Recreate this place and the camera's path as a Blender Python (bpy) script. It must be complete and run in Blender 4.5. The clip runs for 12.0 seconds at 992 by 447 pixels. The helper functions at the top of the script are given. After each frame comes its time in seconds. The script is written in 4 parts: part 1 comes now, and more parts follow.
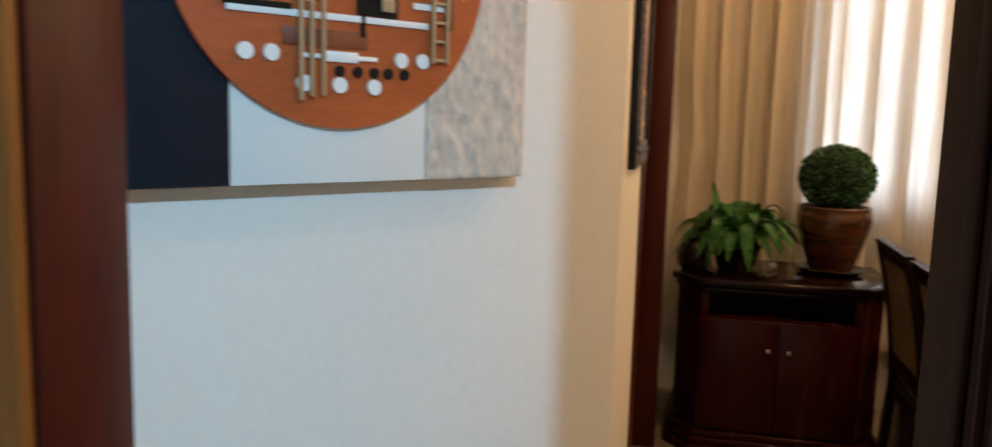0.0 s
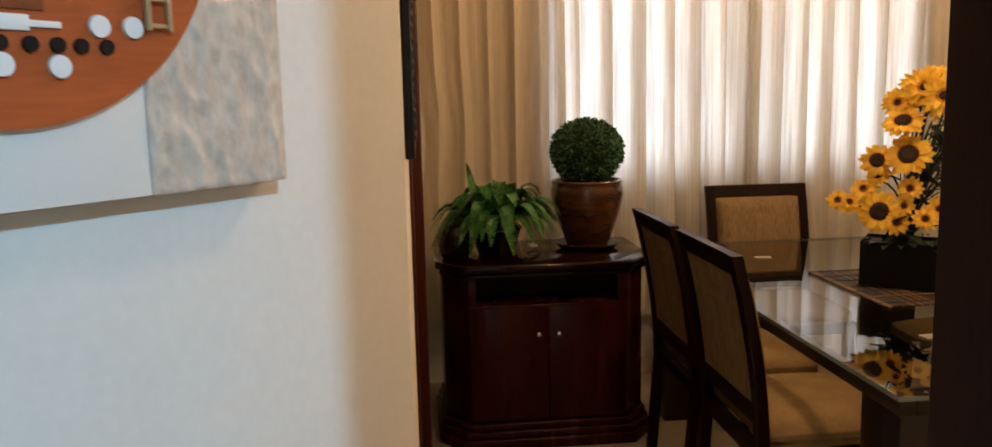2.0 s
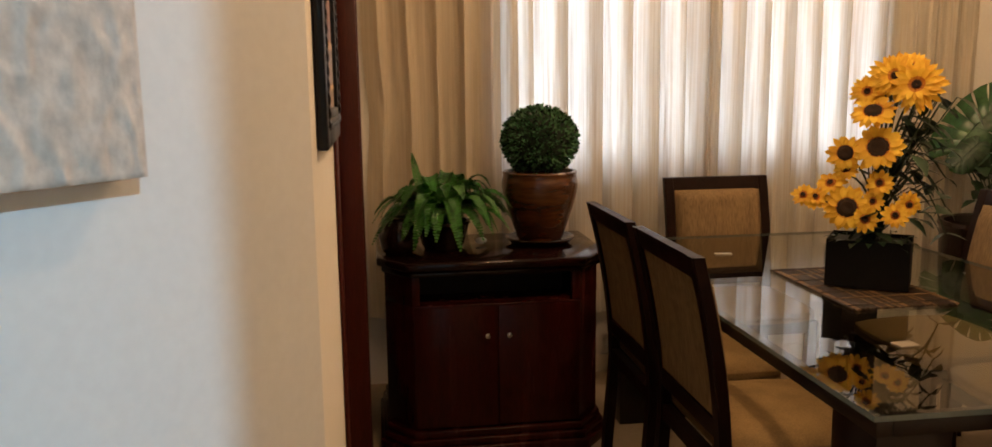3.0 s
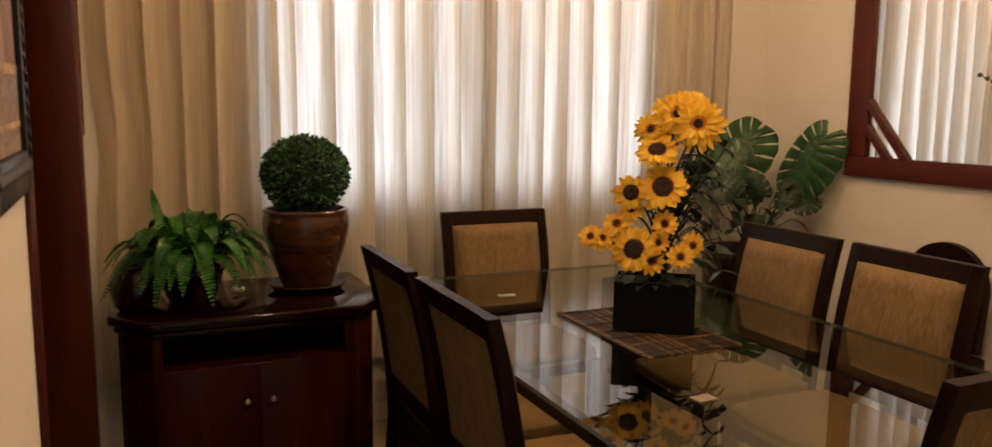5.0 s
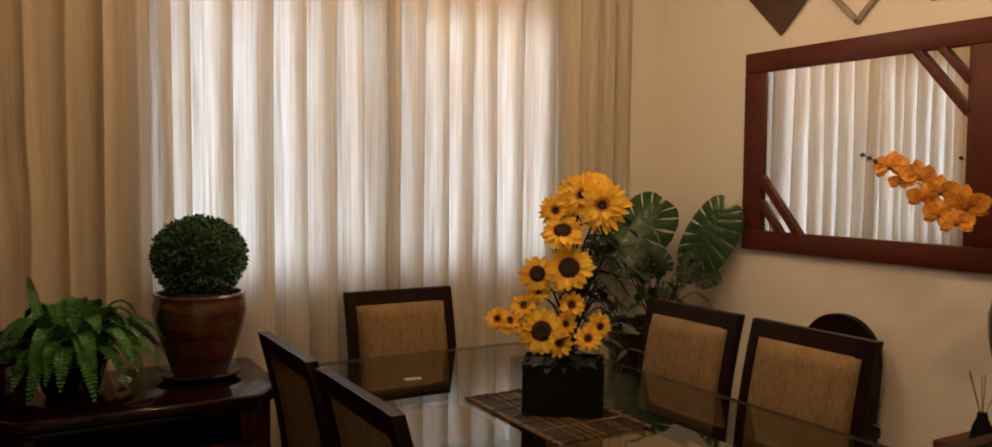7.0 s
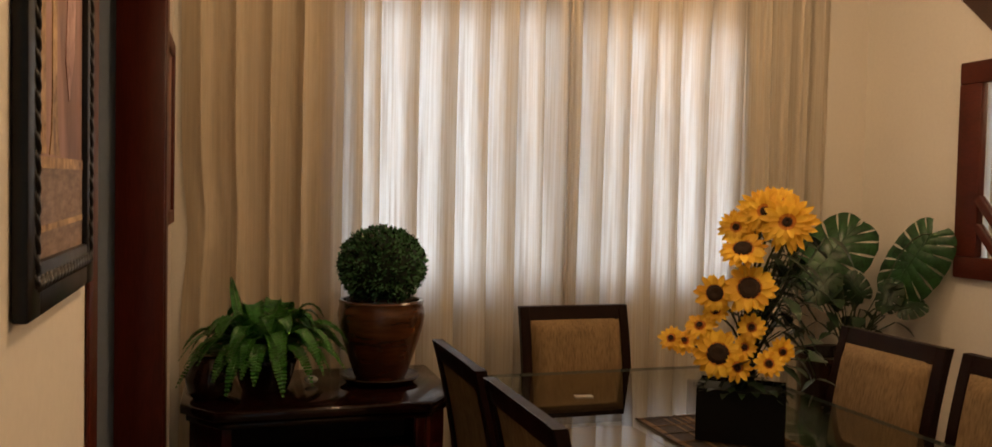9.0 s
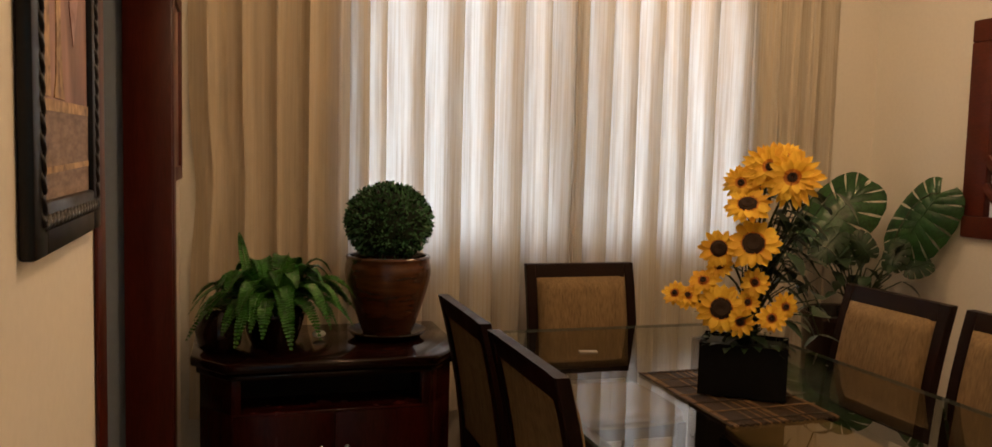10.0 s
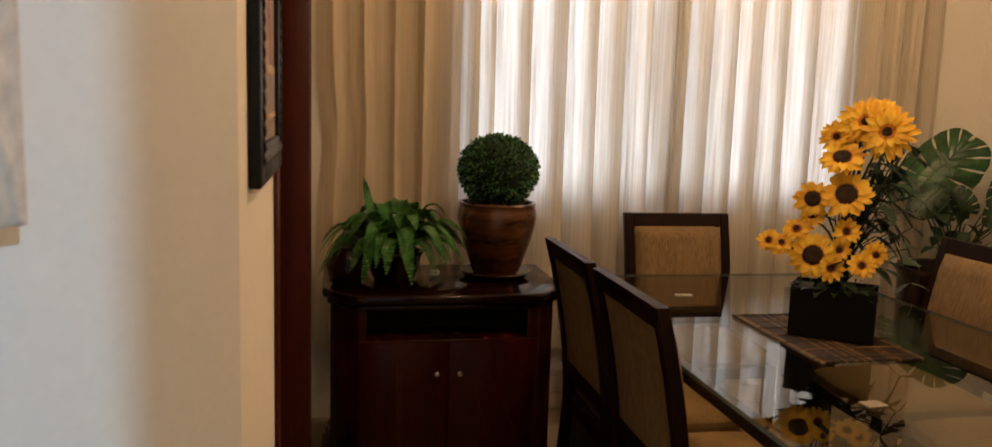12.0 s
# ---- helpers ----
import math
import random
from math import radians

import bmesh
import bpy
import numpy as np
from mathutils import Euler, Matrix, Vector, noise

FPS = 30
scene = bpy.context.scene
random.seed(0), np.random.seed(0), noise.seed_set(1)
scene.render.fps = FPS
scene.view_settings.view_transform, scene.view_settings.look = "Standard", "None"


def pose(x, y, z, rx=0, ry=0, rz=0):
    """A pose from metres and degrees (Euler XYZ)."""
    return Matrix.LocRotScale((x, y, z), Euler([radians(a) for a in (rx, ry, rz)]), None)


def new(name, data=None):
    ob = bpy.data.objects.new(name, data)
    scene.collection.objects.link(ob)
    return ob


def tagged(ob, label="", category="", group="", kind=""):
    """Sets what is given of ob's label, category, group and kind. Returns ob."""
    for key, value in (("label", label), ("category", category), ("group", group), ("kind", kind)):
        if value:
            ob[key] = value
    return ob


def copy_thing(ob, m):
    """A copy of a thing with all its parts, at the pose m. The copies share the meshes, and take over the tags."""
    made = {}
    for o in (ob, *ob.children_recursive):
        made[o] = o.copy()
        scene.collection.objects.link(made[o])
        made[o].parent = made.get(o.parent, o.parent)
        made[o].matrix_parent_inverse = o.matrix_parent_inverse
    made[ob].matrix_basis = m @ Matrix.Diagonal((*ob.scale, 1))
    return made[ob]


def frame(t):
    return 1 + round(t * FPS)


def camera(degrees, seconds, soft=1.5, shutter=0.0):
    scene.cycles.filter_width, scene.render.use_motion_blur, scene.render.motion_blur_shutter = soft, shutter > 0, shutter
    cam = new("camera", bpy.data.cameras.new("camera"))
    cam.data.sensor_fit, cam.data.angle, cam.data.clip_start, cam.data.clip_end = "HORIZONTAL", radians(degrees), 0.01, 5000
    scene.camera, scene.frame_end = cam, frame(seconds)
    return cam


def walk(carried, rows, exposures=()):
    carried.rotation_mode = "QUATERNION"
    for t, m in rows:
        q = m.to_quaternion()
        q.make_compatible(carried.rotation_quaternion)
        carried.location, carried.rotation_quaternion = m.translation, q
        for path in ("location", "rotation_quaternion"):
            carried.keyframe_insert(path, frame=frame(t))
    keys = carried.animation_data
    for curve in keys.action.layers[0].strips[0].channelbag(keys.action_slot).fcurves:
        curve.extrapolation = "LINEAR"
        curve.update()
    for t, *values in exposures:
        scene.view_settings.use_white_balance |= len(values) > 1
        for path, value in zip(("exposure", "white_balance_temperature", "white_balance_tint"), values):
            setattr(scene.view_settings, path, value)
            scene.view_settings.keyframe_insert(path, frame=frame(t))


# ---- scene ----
cam = camera(61.05, 12.0, soft=1.5, shutter=0.5)
# seconds, eye x y z, yaw, pitch, roll
ROWS = [
    (0, 0.0043, 0.0088, 1.4335, 13.45, -7.37, -1.58),
    (0.5, -0.0474, 0.1445, 1.4229, 5.38, -7.50, -0.11),
    (1, -0.1125, 0.2166, 1.4325, -0.34, -7.57, 1.20),
    (1.5, -0.1300, 0.2518, 1.4384, -2.80, -7.90, 1.42),
    (2, -0.1198, 0.3214, 1.4238, -5.33, -8.26, 1.30),
    (2.5, -0.0849, 0.4302, 1.4152, -7.04, -9.23, 1.08),
    (4.5, 0.0036, 0.7856, 1.4408, -17.23, -7.96, -0.74),
    (5, 0.0057, 0.8451, 1.4527, -23.79, -7.90, -0.58),
    (5.5, 0.0131, 0.8770, 1.4505, -24.86, -7.72, -0.56),
    (6, -0.0019, 0.8819, 1.5061, -28.20, -5.61, -0.46),
    (6.5, 0.0120, 0.8843, 1.4918, -31.19, -4.02, -0.72),
    (8.5, 0.0677, 0.9024, 1.4939, -20.44, -0.94, -0.73),
    (9, 0.0751, 0.9008, 1.4704, -17.58, -2.03, -1.29),
    (9.5, 0.0818, 0.8880, 1.4605, -17.29, -3.07, -1.42),
    (10, 0.0837, 0.8855, 1.4467, -16.93, -4.53, -1.44),
    (10.5, 0.0753, 0.8695, 1.4480, -16.55, -5.13, -1.26),
    (11, 0.0713, 0.8263, 1.4529, -15.66, -5.80, -1.26),
    (11.5, 0.0413, 0.7642, 1.4517, -12.02, -6.47, -1.11),
    (12, -0.0245, 0.6762, 1.4434, -10.70, -7.79, -1.73),
]

EXPOSURES = [(0.0, 0.38), (1.0, 0.35), (2.5, 0.33), (4.5, 0.20), (5.5, 0.13), (6.5, -0.10), (8.5, -0.23), (10.0, -0.14), (11.0, -0.02), (12.0, 0.12)]
walk(cam, [(t, pose(x, y, z, 90 + pitch, roll, yaw)) for t, x, y, z, yaw, pitch, roll in ROWS], EXPOSURES)

# ---- light ----
world = bpy.data.worlds.new("sky")
scene.world = world
world.use_nodes = True
wn = world.node_tree
sky = wn.nodes.new("ShaderNodeTexSky")
sky.sky_type = "NISHITA"
sky.sun_disc = False
sky.sun_elevation, sky.sun_rotation = radians(38), radians(200)
wn.links.new(sky.outputs["Color"], wn.nodes["Background"].inputs["Color"])
wn.nodes["Background"].inputs["Strength"].default_value = 0.12

# the last of these is an unseen lamp added to brighten left drape and cabinet
LAMPS = ((0.76, 2.14, 2.55), (2.14, 2.36, 2.55), (1.90, 3.62, 2.55), (0.62, 3.70, 2.55))   # warm ceiling lamps over the dining table
HALL_LAMP = (0.67, -0.245, 2.55)  # cool ceiling lamp in the hall


def light(name, kind, m, energy, color, **kw):
    data = bpy.data.lights.new(name, kind)
    data.energy, data.color = energy, color
    for k, v in kw.items():
        if k == "size":
            data.size = v
        elif k == "radius":
            data.shadow_soft_size = v
        elif k == "size_y":
            data.size_y = v
        elif k == "shape":
            data.shape = v
        elif k == "spread":
            data.spread = radians(v)
    ob = new(name, data)
    ob.matrix_world = m
    return ob


for spot, watts in zip(LAMPS, (31.5, 25, 26, 6)):
    light("dining_lamp_light", "POINT", pose(*spot), watts, (1.0, 0.643, 0.352), radius=0.045)
light("hall_lamp_light", "AREA", pose(*HALL_LAMP), 47, (0.39, 0.71, 0.99), shape="DISK", size=0.07)
light("window_daylight", "AREA", pose(1.475, 4.66, 1.68, 90, 0, 180), 14.0, (0.93, 0.95, 1.0), shape="RECTANGLE", size=1.95, size_y=1.28, spread=115)


# ---- materials ----
def mat(name, color, rough=0.5, metal=0.0, vary=0.12, scale=8.0, fine=120.0, bump=0.05, stretch=(1, 1, 1), coat=0.0, color2=None, spec=0.5, dist=0.002, blotch=0.5, island=0.0):
    m = bpy.data.materials.new(name)
    m.use_nodes = True
    nt = m.node_tree
    b = nt.nodes["Principled BSDF"]
    b.inputs["Metallic"].default_value = metal
    b.inputs["Coat Weight"].default_value = coat
    b.inputs["Coat Roughness"].default_value = 0.06
    b.inputs["Specular IOR Level"].default_value = spec
    tc = nt.nodes.new("ShaderNodeTexCoord")
    mp = nt.nodes.new("ShaderNodeMapping")
    mp.inputs["Scale"].default_value = stretch
    nt.links.new(tc.outputs["Object"], mp.inputs["Vector"])
    big, small = nt.nodes.new("ShaderNodeTexNoise"), nt.nodes.new("ShaderNodeTexNoise")
    for n, s in ((big, scale), (small, fine)):
        n.inputs["Scale"].default_value = s
        n.inputs["Detail"].default_value = 5
        nt.links.new(mp.outputs["Vector"], n.inputs["Vector"])
    mixn = nt.nodes.new("ShaderNodeMix")
    mixn.inputs["Factor"].default_value = blotch
    nt.links.new(small.outputs["Fac"], mixn.inputs["A"])
    nt.links.new(big.outputs["Fac"], mixn.inputs["B"])
    ramp = nt.nodes.new("ShaderNodeValToRGB")
    c2 = color2 or color
    lo = [max(0.0, v * (1 - vary)) for v in color]
    hi = [min(1.0, v * (1 + vary)) for v in c2]
    ramp.color_ramp.elements[0].position, ramp.color_ramp.elements[1].position = 0.36, 0.64
    ramp.color_ramp.elements[0].color, ramp.color_ramp.elements[1].color = (*lo, 1), (*hi, 1)
    if island:
        geo = nt.nodes.new("ShaderNodeNewGeometry")
        pick = nt.nodes.new("ShaderNodeMix")
        pick.inputs["Factor"].default_value = island
        spread = nt.nodes.new("ShaderNodeMapRange")
        spread.inputs["To Min"].default_value, spread.inputs["To Max"].default_value = 0.30, 0.70
        nt.links.new(geo.outputs["Random Per Island"], spread.inputs["Value"])
        nt.links.new(mixn.outputs["Result"], pick.inputs["A"])
        nt.links.new(spread.outputs["Result"], pick.inputs["B"])
        nt.links.new(pick.outputs["Result"], ramp.inputs["Fac"])
    else:
        nt.links.new(mixn.outputs["Result"], ramp.inputs["Fac"])
    nt.links.new(ramp.outputs["Color"], b.inputs["Base Color"])
    mr = nt.nodes.new("ShaderNodeMapRange")
    mr.inputs["To Min"].default_value, mr.inputs["To Max"].default_value = rough * 0.8, min(1.0, rough * 1.2)
    nt.links.new(big.outputs["Fac"], mr.inputs["Value"])
    nt.links.new(mr.outputs["Result"], b.inputs["Roughness"])
    if bump:
        bp = nt.nodes.new("ShaderNodeBump")
        bp.inputs["Strength"].default_value = bump
        bp.inputs["Distance"].default_value = dist
        nt.links.new(mixn.outputs["Result"], bp.inputs["Height"])
        nt.links.new(bp.outputs["Normal"], b.inputs["Normal"])
    return m


def leaf_mat(name, color, color2, rough=0.4, glow=0.25, island=0.0, vary=0.3):
    m = mat(name, color, rough, vary=vary, scale=14, fine=80, bump=0.15, color2=color2, island=island)
    nt = m.node_tree
    b = nt.nodes["Principled BSDF"]
    tr = nt.nodes.new("ShaderNodeBsdfTranslucent")
    nt.links.new(b.inputs["Base Color"].links[0].from_socket, tr.inputs["Color"])
    mx = nt.nodes.new("ShaderNodeMixShader")
    mx.inputs["Fac"].default_value = glow
    nt.links.new(b.outputs["BSDF"], mx.inputs[1])
    nt.links.new(tr.outputs["BSDF"], mx.inputs[2])
    nt.links.new(mx.outputs["Shader"], nt.nodes["Material Output"].inputs["Surface"])
    return m


def curtain_mat(name, color, through_share):
    """Woven sheer: vertical threads of uneven thickness, partly letting light through."""
    m = mat(name, color, 0.9, vary=0.10, scale=3.0, fine=160, bump=0.12, stretch=(1.0, 1.0, 0.02), color2=color, spec=0.1, blotch=0.3)
    nt = m.node_tree
    b = nt.nodes["Principled BSDF"]
    tr = nt.nodes.new("ShaderNodeBsdfTranslucent")
    tr.inputs["Color"].default_value = (0.84, 0.83, 0.81, 1)
    tc = nt.nodes.new("ShaderNodeTexCoord")
    mp = nt.nodes.new("ShaderNodeMapping")
    mp.inputs["Scale"].default_value = (1, 0.2, 0.012)
    nt.links.new(tc.outputs["Object"], mp.inputs["Vector"])
    th = nt.nodes.new("ShaderNodeTexNoise")
    th.inputs["Scale"].default_value, th.inputs["Detail"].default_value = 120, 7
    th.inputs["Roughness"].default_value = 0.62
    nt.links.new(mp.outputs["Vector"], th.inputs["Vector"])
    mr = nt.nodes.new("ShaderNodeMapRange")
    mr.inputs["From Min"].default_value, mr.inputs["From Max"].default_value = 0.38, 0.57
    mr.inputs["To Min"].default_value, mr.inputs["To Max"].default_value = through_share * 0.30, through_share * 1.22
    nt.links.new(th.outputs["Fac"], mr.inputs["Value"])
    mx = nt.nodes.new("ShaderNodeMixShader")
    nt.links.new(mr.outputs["Result"], mx.inputs["Fac"])
    nt.links.new(b.outputs["BSDF"], mx.inputs[1])
    nt.links.new(tr.outputs["BSDF"], mx.inputs[2])
    nt.links.new(mx.outputs["Shader"], nt.nodes["Material Output"].inputs["Surface"])
    return m


def glass_mat(name, color, rough=0.0):
    m = bpy.data.materials.new(name)
    m.use_nodes = True
    b = m.node_tree.nodes["Principled BSDF"]
    b.inputs["Base Color"].default_value = (*color, 1)
    b.inputs["Transmission Weight"].default_value = 1
    b.inputs["Roughness"].default_value = rough
    b.inputs["IOR"].default_value = 1.5
    return m


def glow_mat(name, color, strength):
    m = bpy.data.materials.new(name)
    m.use_nodes = True
    b = m.node_tree.nodes["Principled BSDF"]
    b.inputs["Base Color"].default_value = (*color, 1)
    b.inputs["Emission Color"].default_value = (*color, 1)
    b.inputs["Emission Strength"].default_value = strength
    return m


WALL = mat("wall_paint", (0.74, 0.70, 0.63), 0.75, vary=0.03, scale=1.5, fine=60, bump=0.06)
WALL_LIGHT = mat("pale_wall_paint", (0.76, 0.75, 0.72), 0.75, vary=0.03, scale=1.5, fine=60, bump=0.06)
WALL_BLUE = mat("blue_grey_paint", (0.30, 0.36, 0.45), 0.75, vary=0.04, scale=1.5, fine=60, bump=0.05)
CEIL = mat("ceiling_paint", (0.80, 0.78, 0.74), 0.8, vary=0.02, scale=2, fine=50, bump=0.03)
FLOOR = mat("floor_tile_glaze", (0.30, 0.23, 0.155), 0.42, vary=0.10, scale=4, fine=40, bump=0.01)
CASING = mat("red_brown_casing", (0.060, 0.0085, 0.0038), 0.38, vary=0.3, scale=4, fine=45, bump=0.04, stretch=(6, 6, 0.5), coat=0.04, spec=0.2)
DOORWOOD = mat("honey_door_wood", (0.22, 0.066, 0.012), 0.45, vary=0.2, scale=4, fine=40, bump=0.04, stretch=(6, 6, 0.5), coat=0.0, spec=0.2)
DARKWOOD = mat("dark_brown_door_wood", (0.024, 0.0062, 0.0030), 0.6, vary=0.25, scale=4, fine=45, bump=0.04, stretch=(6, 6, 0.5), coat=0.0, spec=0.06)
CABWOOD = mat("mahogany_lacquer", (0.030, 0.0034, 0.0020), 0.26, vary=0.35, scale=3, fine=30, bump=0.02, stretch=(5, 5, 0.6), coat=0.07, spec=0.12)
CABTOP = mat("mahogany_top_lacquer", (0.009, 0.0022, 0.0015), 0.12, vary=0.35, scale=3, fine=30, bump=0.010, stretch=(0.6, 5, 5), coat=0.22, spec=0.12)
CHAIRWOOD = mat("dark_chair_wood", (0.0095, 0.0026, 0.0014), 0.40, vary=0.3, scale=5, fine=50, bump=0.03, stretch=(5, 5, 0.7), coat=0.02, spec=0.12)
TABLEWOOD = mat("dark_table_wood", (0.010, 0.0045, 0.0035), 0.3, vary=0.3, scale=5, fine=50, bump=0.03, stretch=(5, 0.7, 5), coat=0.1, spec=0.4)
FRAMERED = mat("mirror_frame_wood", (0.075, 0.012, 0.006), 0.46, vary=0.25, scale=4, fine=40, bump=0.04, stretch=(4, 1, 4), coat=0.0, spec=0.3)
FABRIC = mat("ribbed_chenille", (0.195, 0.130, 0.066), 0.95, vary=0.26, scale=22, fine=150, bump=0.6, stretch=(1, 1, 0.07), spec=0.12, dist=0.003, blotch=0.3)
SEATFAB = mat("seat_chenille", (0.26, 0.165, 0.070), 0.95, vary=0.2, scale=16, fine=200, bump=0.4, spec=0.15, dist=0.002)
BLACK = mat("matt_black", (0.0035, 0.003, 0.0028), 0.6, vary=0.3, scale=20, fine=120, bump=0.08, spec=0.12)
SOIL = mat("moss_filling", (0.015, 0.02, 0.01), 0.9, vary=0.5, scale=40, fine=200, bump=0.6)
CLAY = mat("glazed_clay", (0.034, 0.0095, 0.0035), 0.24, vary=0.4, scale=3.5, fine=16, bump=0.08, stretch=(1, 1, 5.0), coat=0.35, color2=(0.066, 0.021, 0.006), blotch=0.6)
CLAYDARK = mat("dark_glazed_clay", (0.012, 0.0045, 0.003), 0.2, vary=0.3, scale=8, fine=50, bump=0.05, coat=0.2, spec=0.25)
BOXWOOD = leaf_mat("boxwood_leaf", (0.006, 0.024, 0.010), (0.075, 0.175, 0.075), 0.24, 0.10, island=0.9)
BOXCORE = mat("boxwood_dark_core", (0.008, 0.020, 0.007), 0.9, vary=0.4, scale=30, fine=150, bump=0.4)
FERN = leaf_mat("fern_leaf", (0.012, 0.060, 0.010), (0.055, 0.200, 0.030), 0.28, 0.14, island=0.35)
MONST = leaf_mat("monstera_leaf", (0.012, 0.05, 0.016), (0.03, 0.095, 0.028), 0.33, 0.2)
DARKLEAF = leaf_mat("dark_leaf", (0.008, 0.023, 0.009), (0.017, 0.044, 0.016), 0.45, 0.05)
STEM = mat("stem", (0.03, 0.045, 0.015), 0.6, vary=0.3, scale=20, bump=0.1)
BROWNSTEM = mat("brown_stem", (0.045, 0.022, 0.012), 0.6, vary=0.3, scale=20, bump=0.1)
PETAL = leaf_mat("sunflower_petal", (0.82, 0.42, 0.016), (0.94, 0.64, 0.055), 0.6, 0.12, island=0.6, vary=0.05)
PETAL_BASE = leaf_mat("sunflower_petal_base", (0.50, 0.135, 0.006), (0.72, 0.27, 0.012), 0.6, 0.10, island=0.5, vary=0.1)
EYE_BROWN = mat("sunflower_eye", (0.028, 0.012, 0.005), 0.9, vary=0.4, scale=60, fine=300, bump=0.8)
EYE_RING = mat("sunflower_ring", (0.26, 0.075, 0.010), 0.9, vary=0.5, scale=60, fine=300, bump=0.8)
ORCHID = leaf_mat("orchid_petal", (0.70, 0.19, 0.010), (0.90, 0.40, 0.045), 0.5, 0.18)
CANE = mat("cane_slat", (0.17, 0.10, 0.042), 0.6, vary=0.5, scale=30, fine=90, bump=0.2, stretch=(1, 1, 1))
CANEDARK = mat("dark_cane_slat", (0.03, 0.016, 0.008), 0.6, vary=0.5, scale=30, fine=90, bump=0.2)
METAL = mat("chrome_knob", (0.75, 0.73, 0.70), 0.18, metal=1.0, vary=0.03, scale=20, bump=0.0)
BRASS = mat("aged_brass", (0.35, 0.22, 0.08), 0.4, metal=1.0, vary=0.2, scale=40, bump=0.05)
ROPEBLACK = mat("black_carved_frame", (0.006, 0.004, 0.003), 0.36, vary=0.3, scale=20, fine=100, bump=0.1, coat=0.06, spec=0.25)
ART = mat("oil_painting", (0.15, 0.068, 0.052), 0.6, vary=0.2, scale=4.5, fine=26, bump=0.1, stretch=(1, 1.4, 0.45), color2=(0.32, 0.185, 0.155), blotch=0.75)
ART_GOLD = mat("oil_paint_gold", (0.20, 0.105, 0.05), 0.6, vary=0.3, scale=10, fine=60, bump=0.1, color2=(0.44, 0.29, 0.15))
ART_GREY = mat("oil_paint_grey", (0.17, 0.105, 0.08), 0.6, vary=0.3, scale=8, fine=60, bump=0.1, stretch=(1, 0.5, 2), color2=(0.26, 0.18, 0.135))
ART_ROSE = mat("oil_paint_rose", (0.30, 0.145, 0.125), 0.6, vary=0.25, scale=9, fine=50, bump=0.1, color2=(0.44, 0.28, 0.25))
NAVY = mat("navy_canvas", (0.008, 0.012, 0.022), 0.6, vary=0.15, scale=10, fine=300, bump=0.1, spec=0.2)
CANVAS = mat("white_canvas", (0.78, 0.78, 0.77), 0.7, vary=0.02, scale=6, fine=300, bump=0.08)
PLASTER = mat("grey_plaster_relief", (0.52, 0.44, 0.365), 0.85, vary=0.06, scale=9, fine=70, bump=0.8, stretch=(1.0, 1.0, 0.6), dist=0.004, color2=(0.64, 0.55, 0.465), blotch=0.3)
RAWWOOD = mat("raw_pine", (0.46, 0.29, 0.15), 0.6, vary=0.15, scale=8, fine=70, bump=0.05, stretch=(8, 8, 0.6))
DISC = mat("orange_wood_disc", (0.42, 0.085, 0.018), 0.45, vary=0.14, scale=3, fine=30, bump=0.04, stretch=(0.8, 0.8, 6))
DISCDARK = mat("brown_wood_inlay", (0.20, 0.05, 0.018), 0.5, vary=0.2, scale=5, fine=40, bump=0.04)
NEARBLACK = mat("near_black", (0.010, 0.007, 0.006), 0.7, vary=0.2, scale=10, bump=0.04, spec=0.2)
WHITEINLAY = mat("white_inlay", (0.80, 0.80, 0.80), 0.4, vary=0.02, scale=10, bump=0.02)
SHEER = curtain_mat("sheer_curtain", (0.64, 0.565, 0.455), 0.56)
DRAPE = curtain_mat("drape_cloth", (0.60, 0.505, 0.375), 0.20)
GLASS = bpy.data.materials.new("table_glass")
GLASS.use_nodes = True
gn = GLASS.node_tree
clear, gloss, mixg, fres = (gn.nodes.new("ShaderNode" + k) for k in ("BsdfTransparent", "BsdfGlossy", "MixShader", "Fresnel"))
clear.inputs["Color"].default_value = (0.64, 0.67, 0.63, 1)
gloss.inputs["Roughness"].default_value = 0.0
fres.inputs["IOR"].default_value = 2.1
gn.links.new(fres.outputs["Fac"], mixg.inputs["Fac"])
gn.links.new(clear.outputs["BSDF"], mixg.inputs[1])
gn.links.new(gloss.outputs["BSDF"], mixg.inputs[2])
gn.links.new(mixg.outputs["Shader"], gn.nodes["Material Output"].inputs["Surface"])
GLASS_LOWER = bpy.data.materials.new("table_glass_underside")
GLASS_LOWER.use_nodes = True
gl = GLASS_LOWER.node_tree
clear = gl.nodes.new("ShaderNodeBsdfTransparent")
clear.inputs["Color"].default_value = (0.97, 0.99, 0.98, 1)
gl.links.new(clear.outputs["BSDF"], gl.nodes["Material Output"].inputs["Surface"])
GLASS_EDGE = mat("table_glass_edge", (0.16, 0.20, 0.19), 0.15, vary=0.1, scale=5, bump=0.0)
PANE = glass_mat("window_glass", (0.97, 0.99, 0.98))
MIRROR = mat("mirror_silver", (0.90, 0.90, 0.89), 0.0, metal=1.0, vary=0.0, scale=2, bump=0.0)
ALU = mat("white_aluminium", (0.7, 0.7, 0.7), 0.4, vary=0.03, scale=8, bump=0.02)
CRACKLE = mat("wrinkled_bronze_vase", (0.055, 0.036, 0.018), 0.26, metal=0.5, vary=0.8, scale=9, fine=40, bump=1.0, stretch=(1, 1, 1.6), dist=0.01)
WARMGLOW = glow_mat("warm_diffuser", (1.0, 0.78, 0.5), 2.5)
COOLGLOW = glow_mat("cool_diffuser", (0.8, 0.9, 1.0), 2.0)
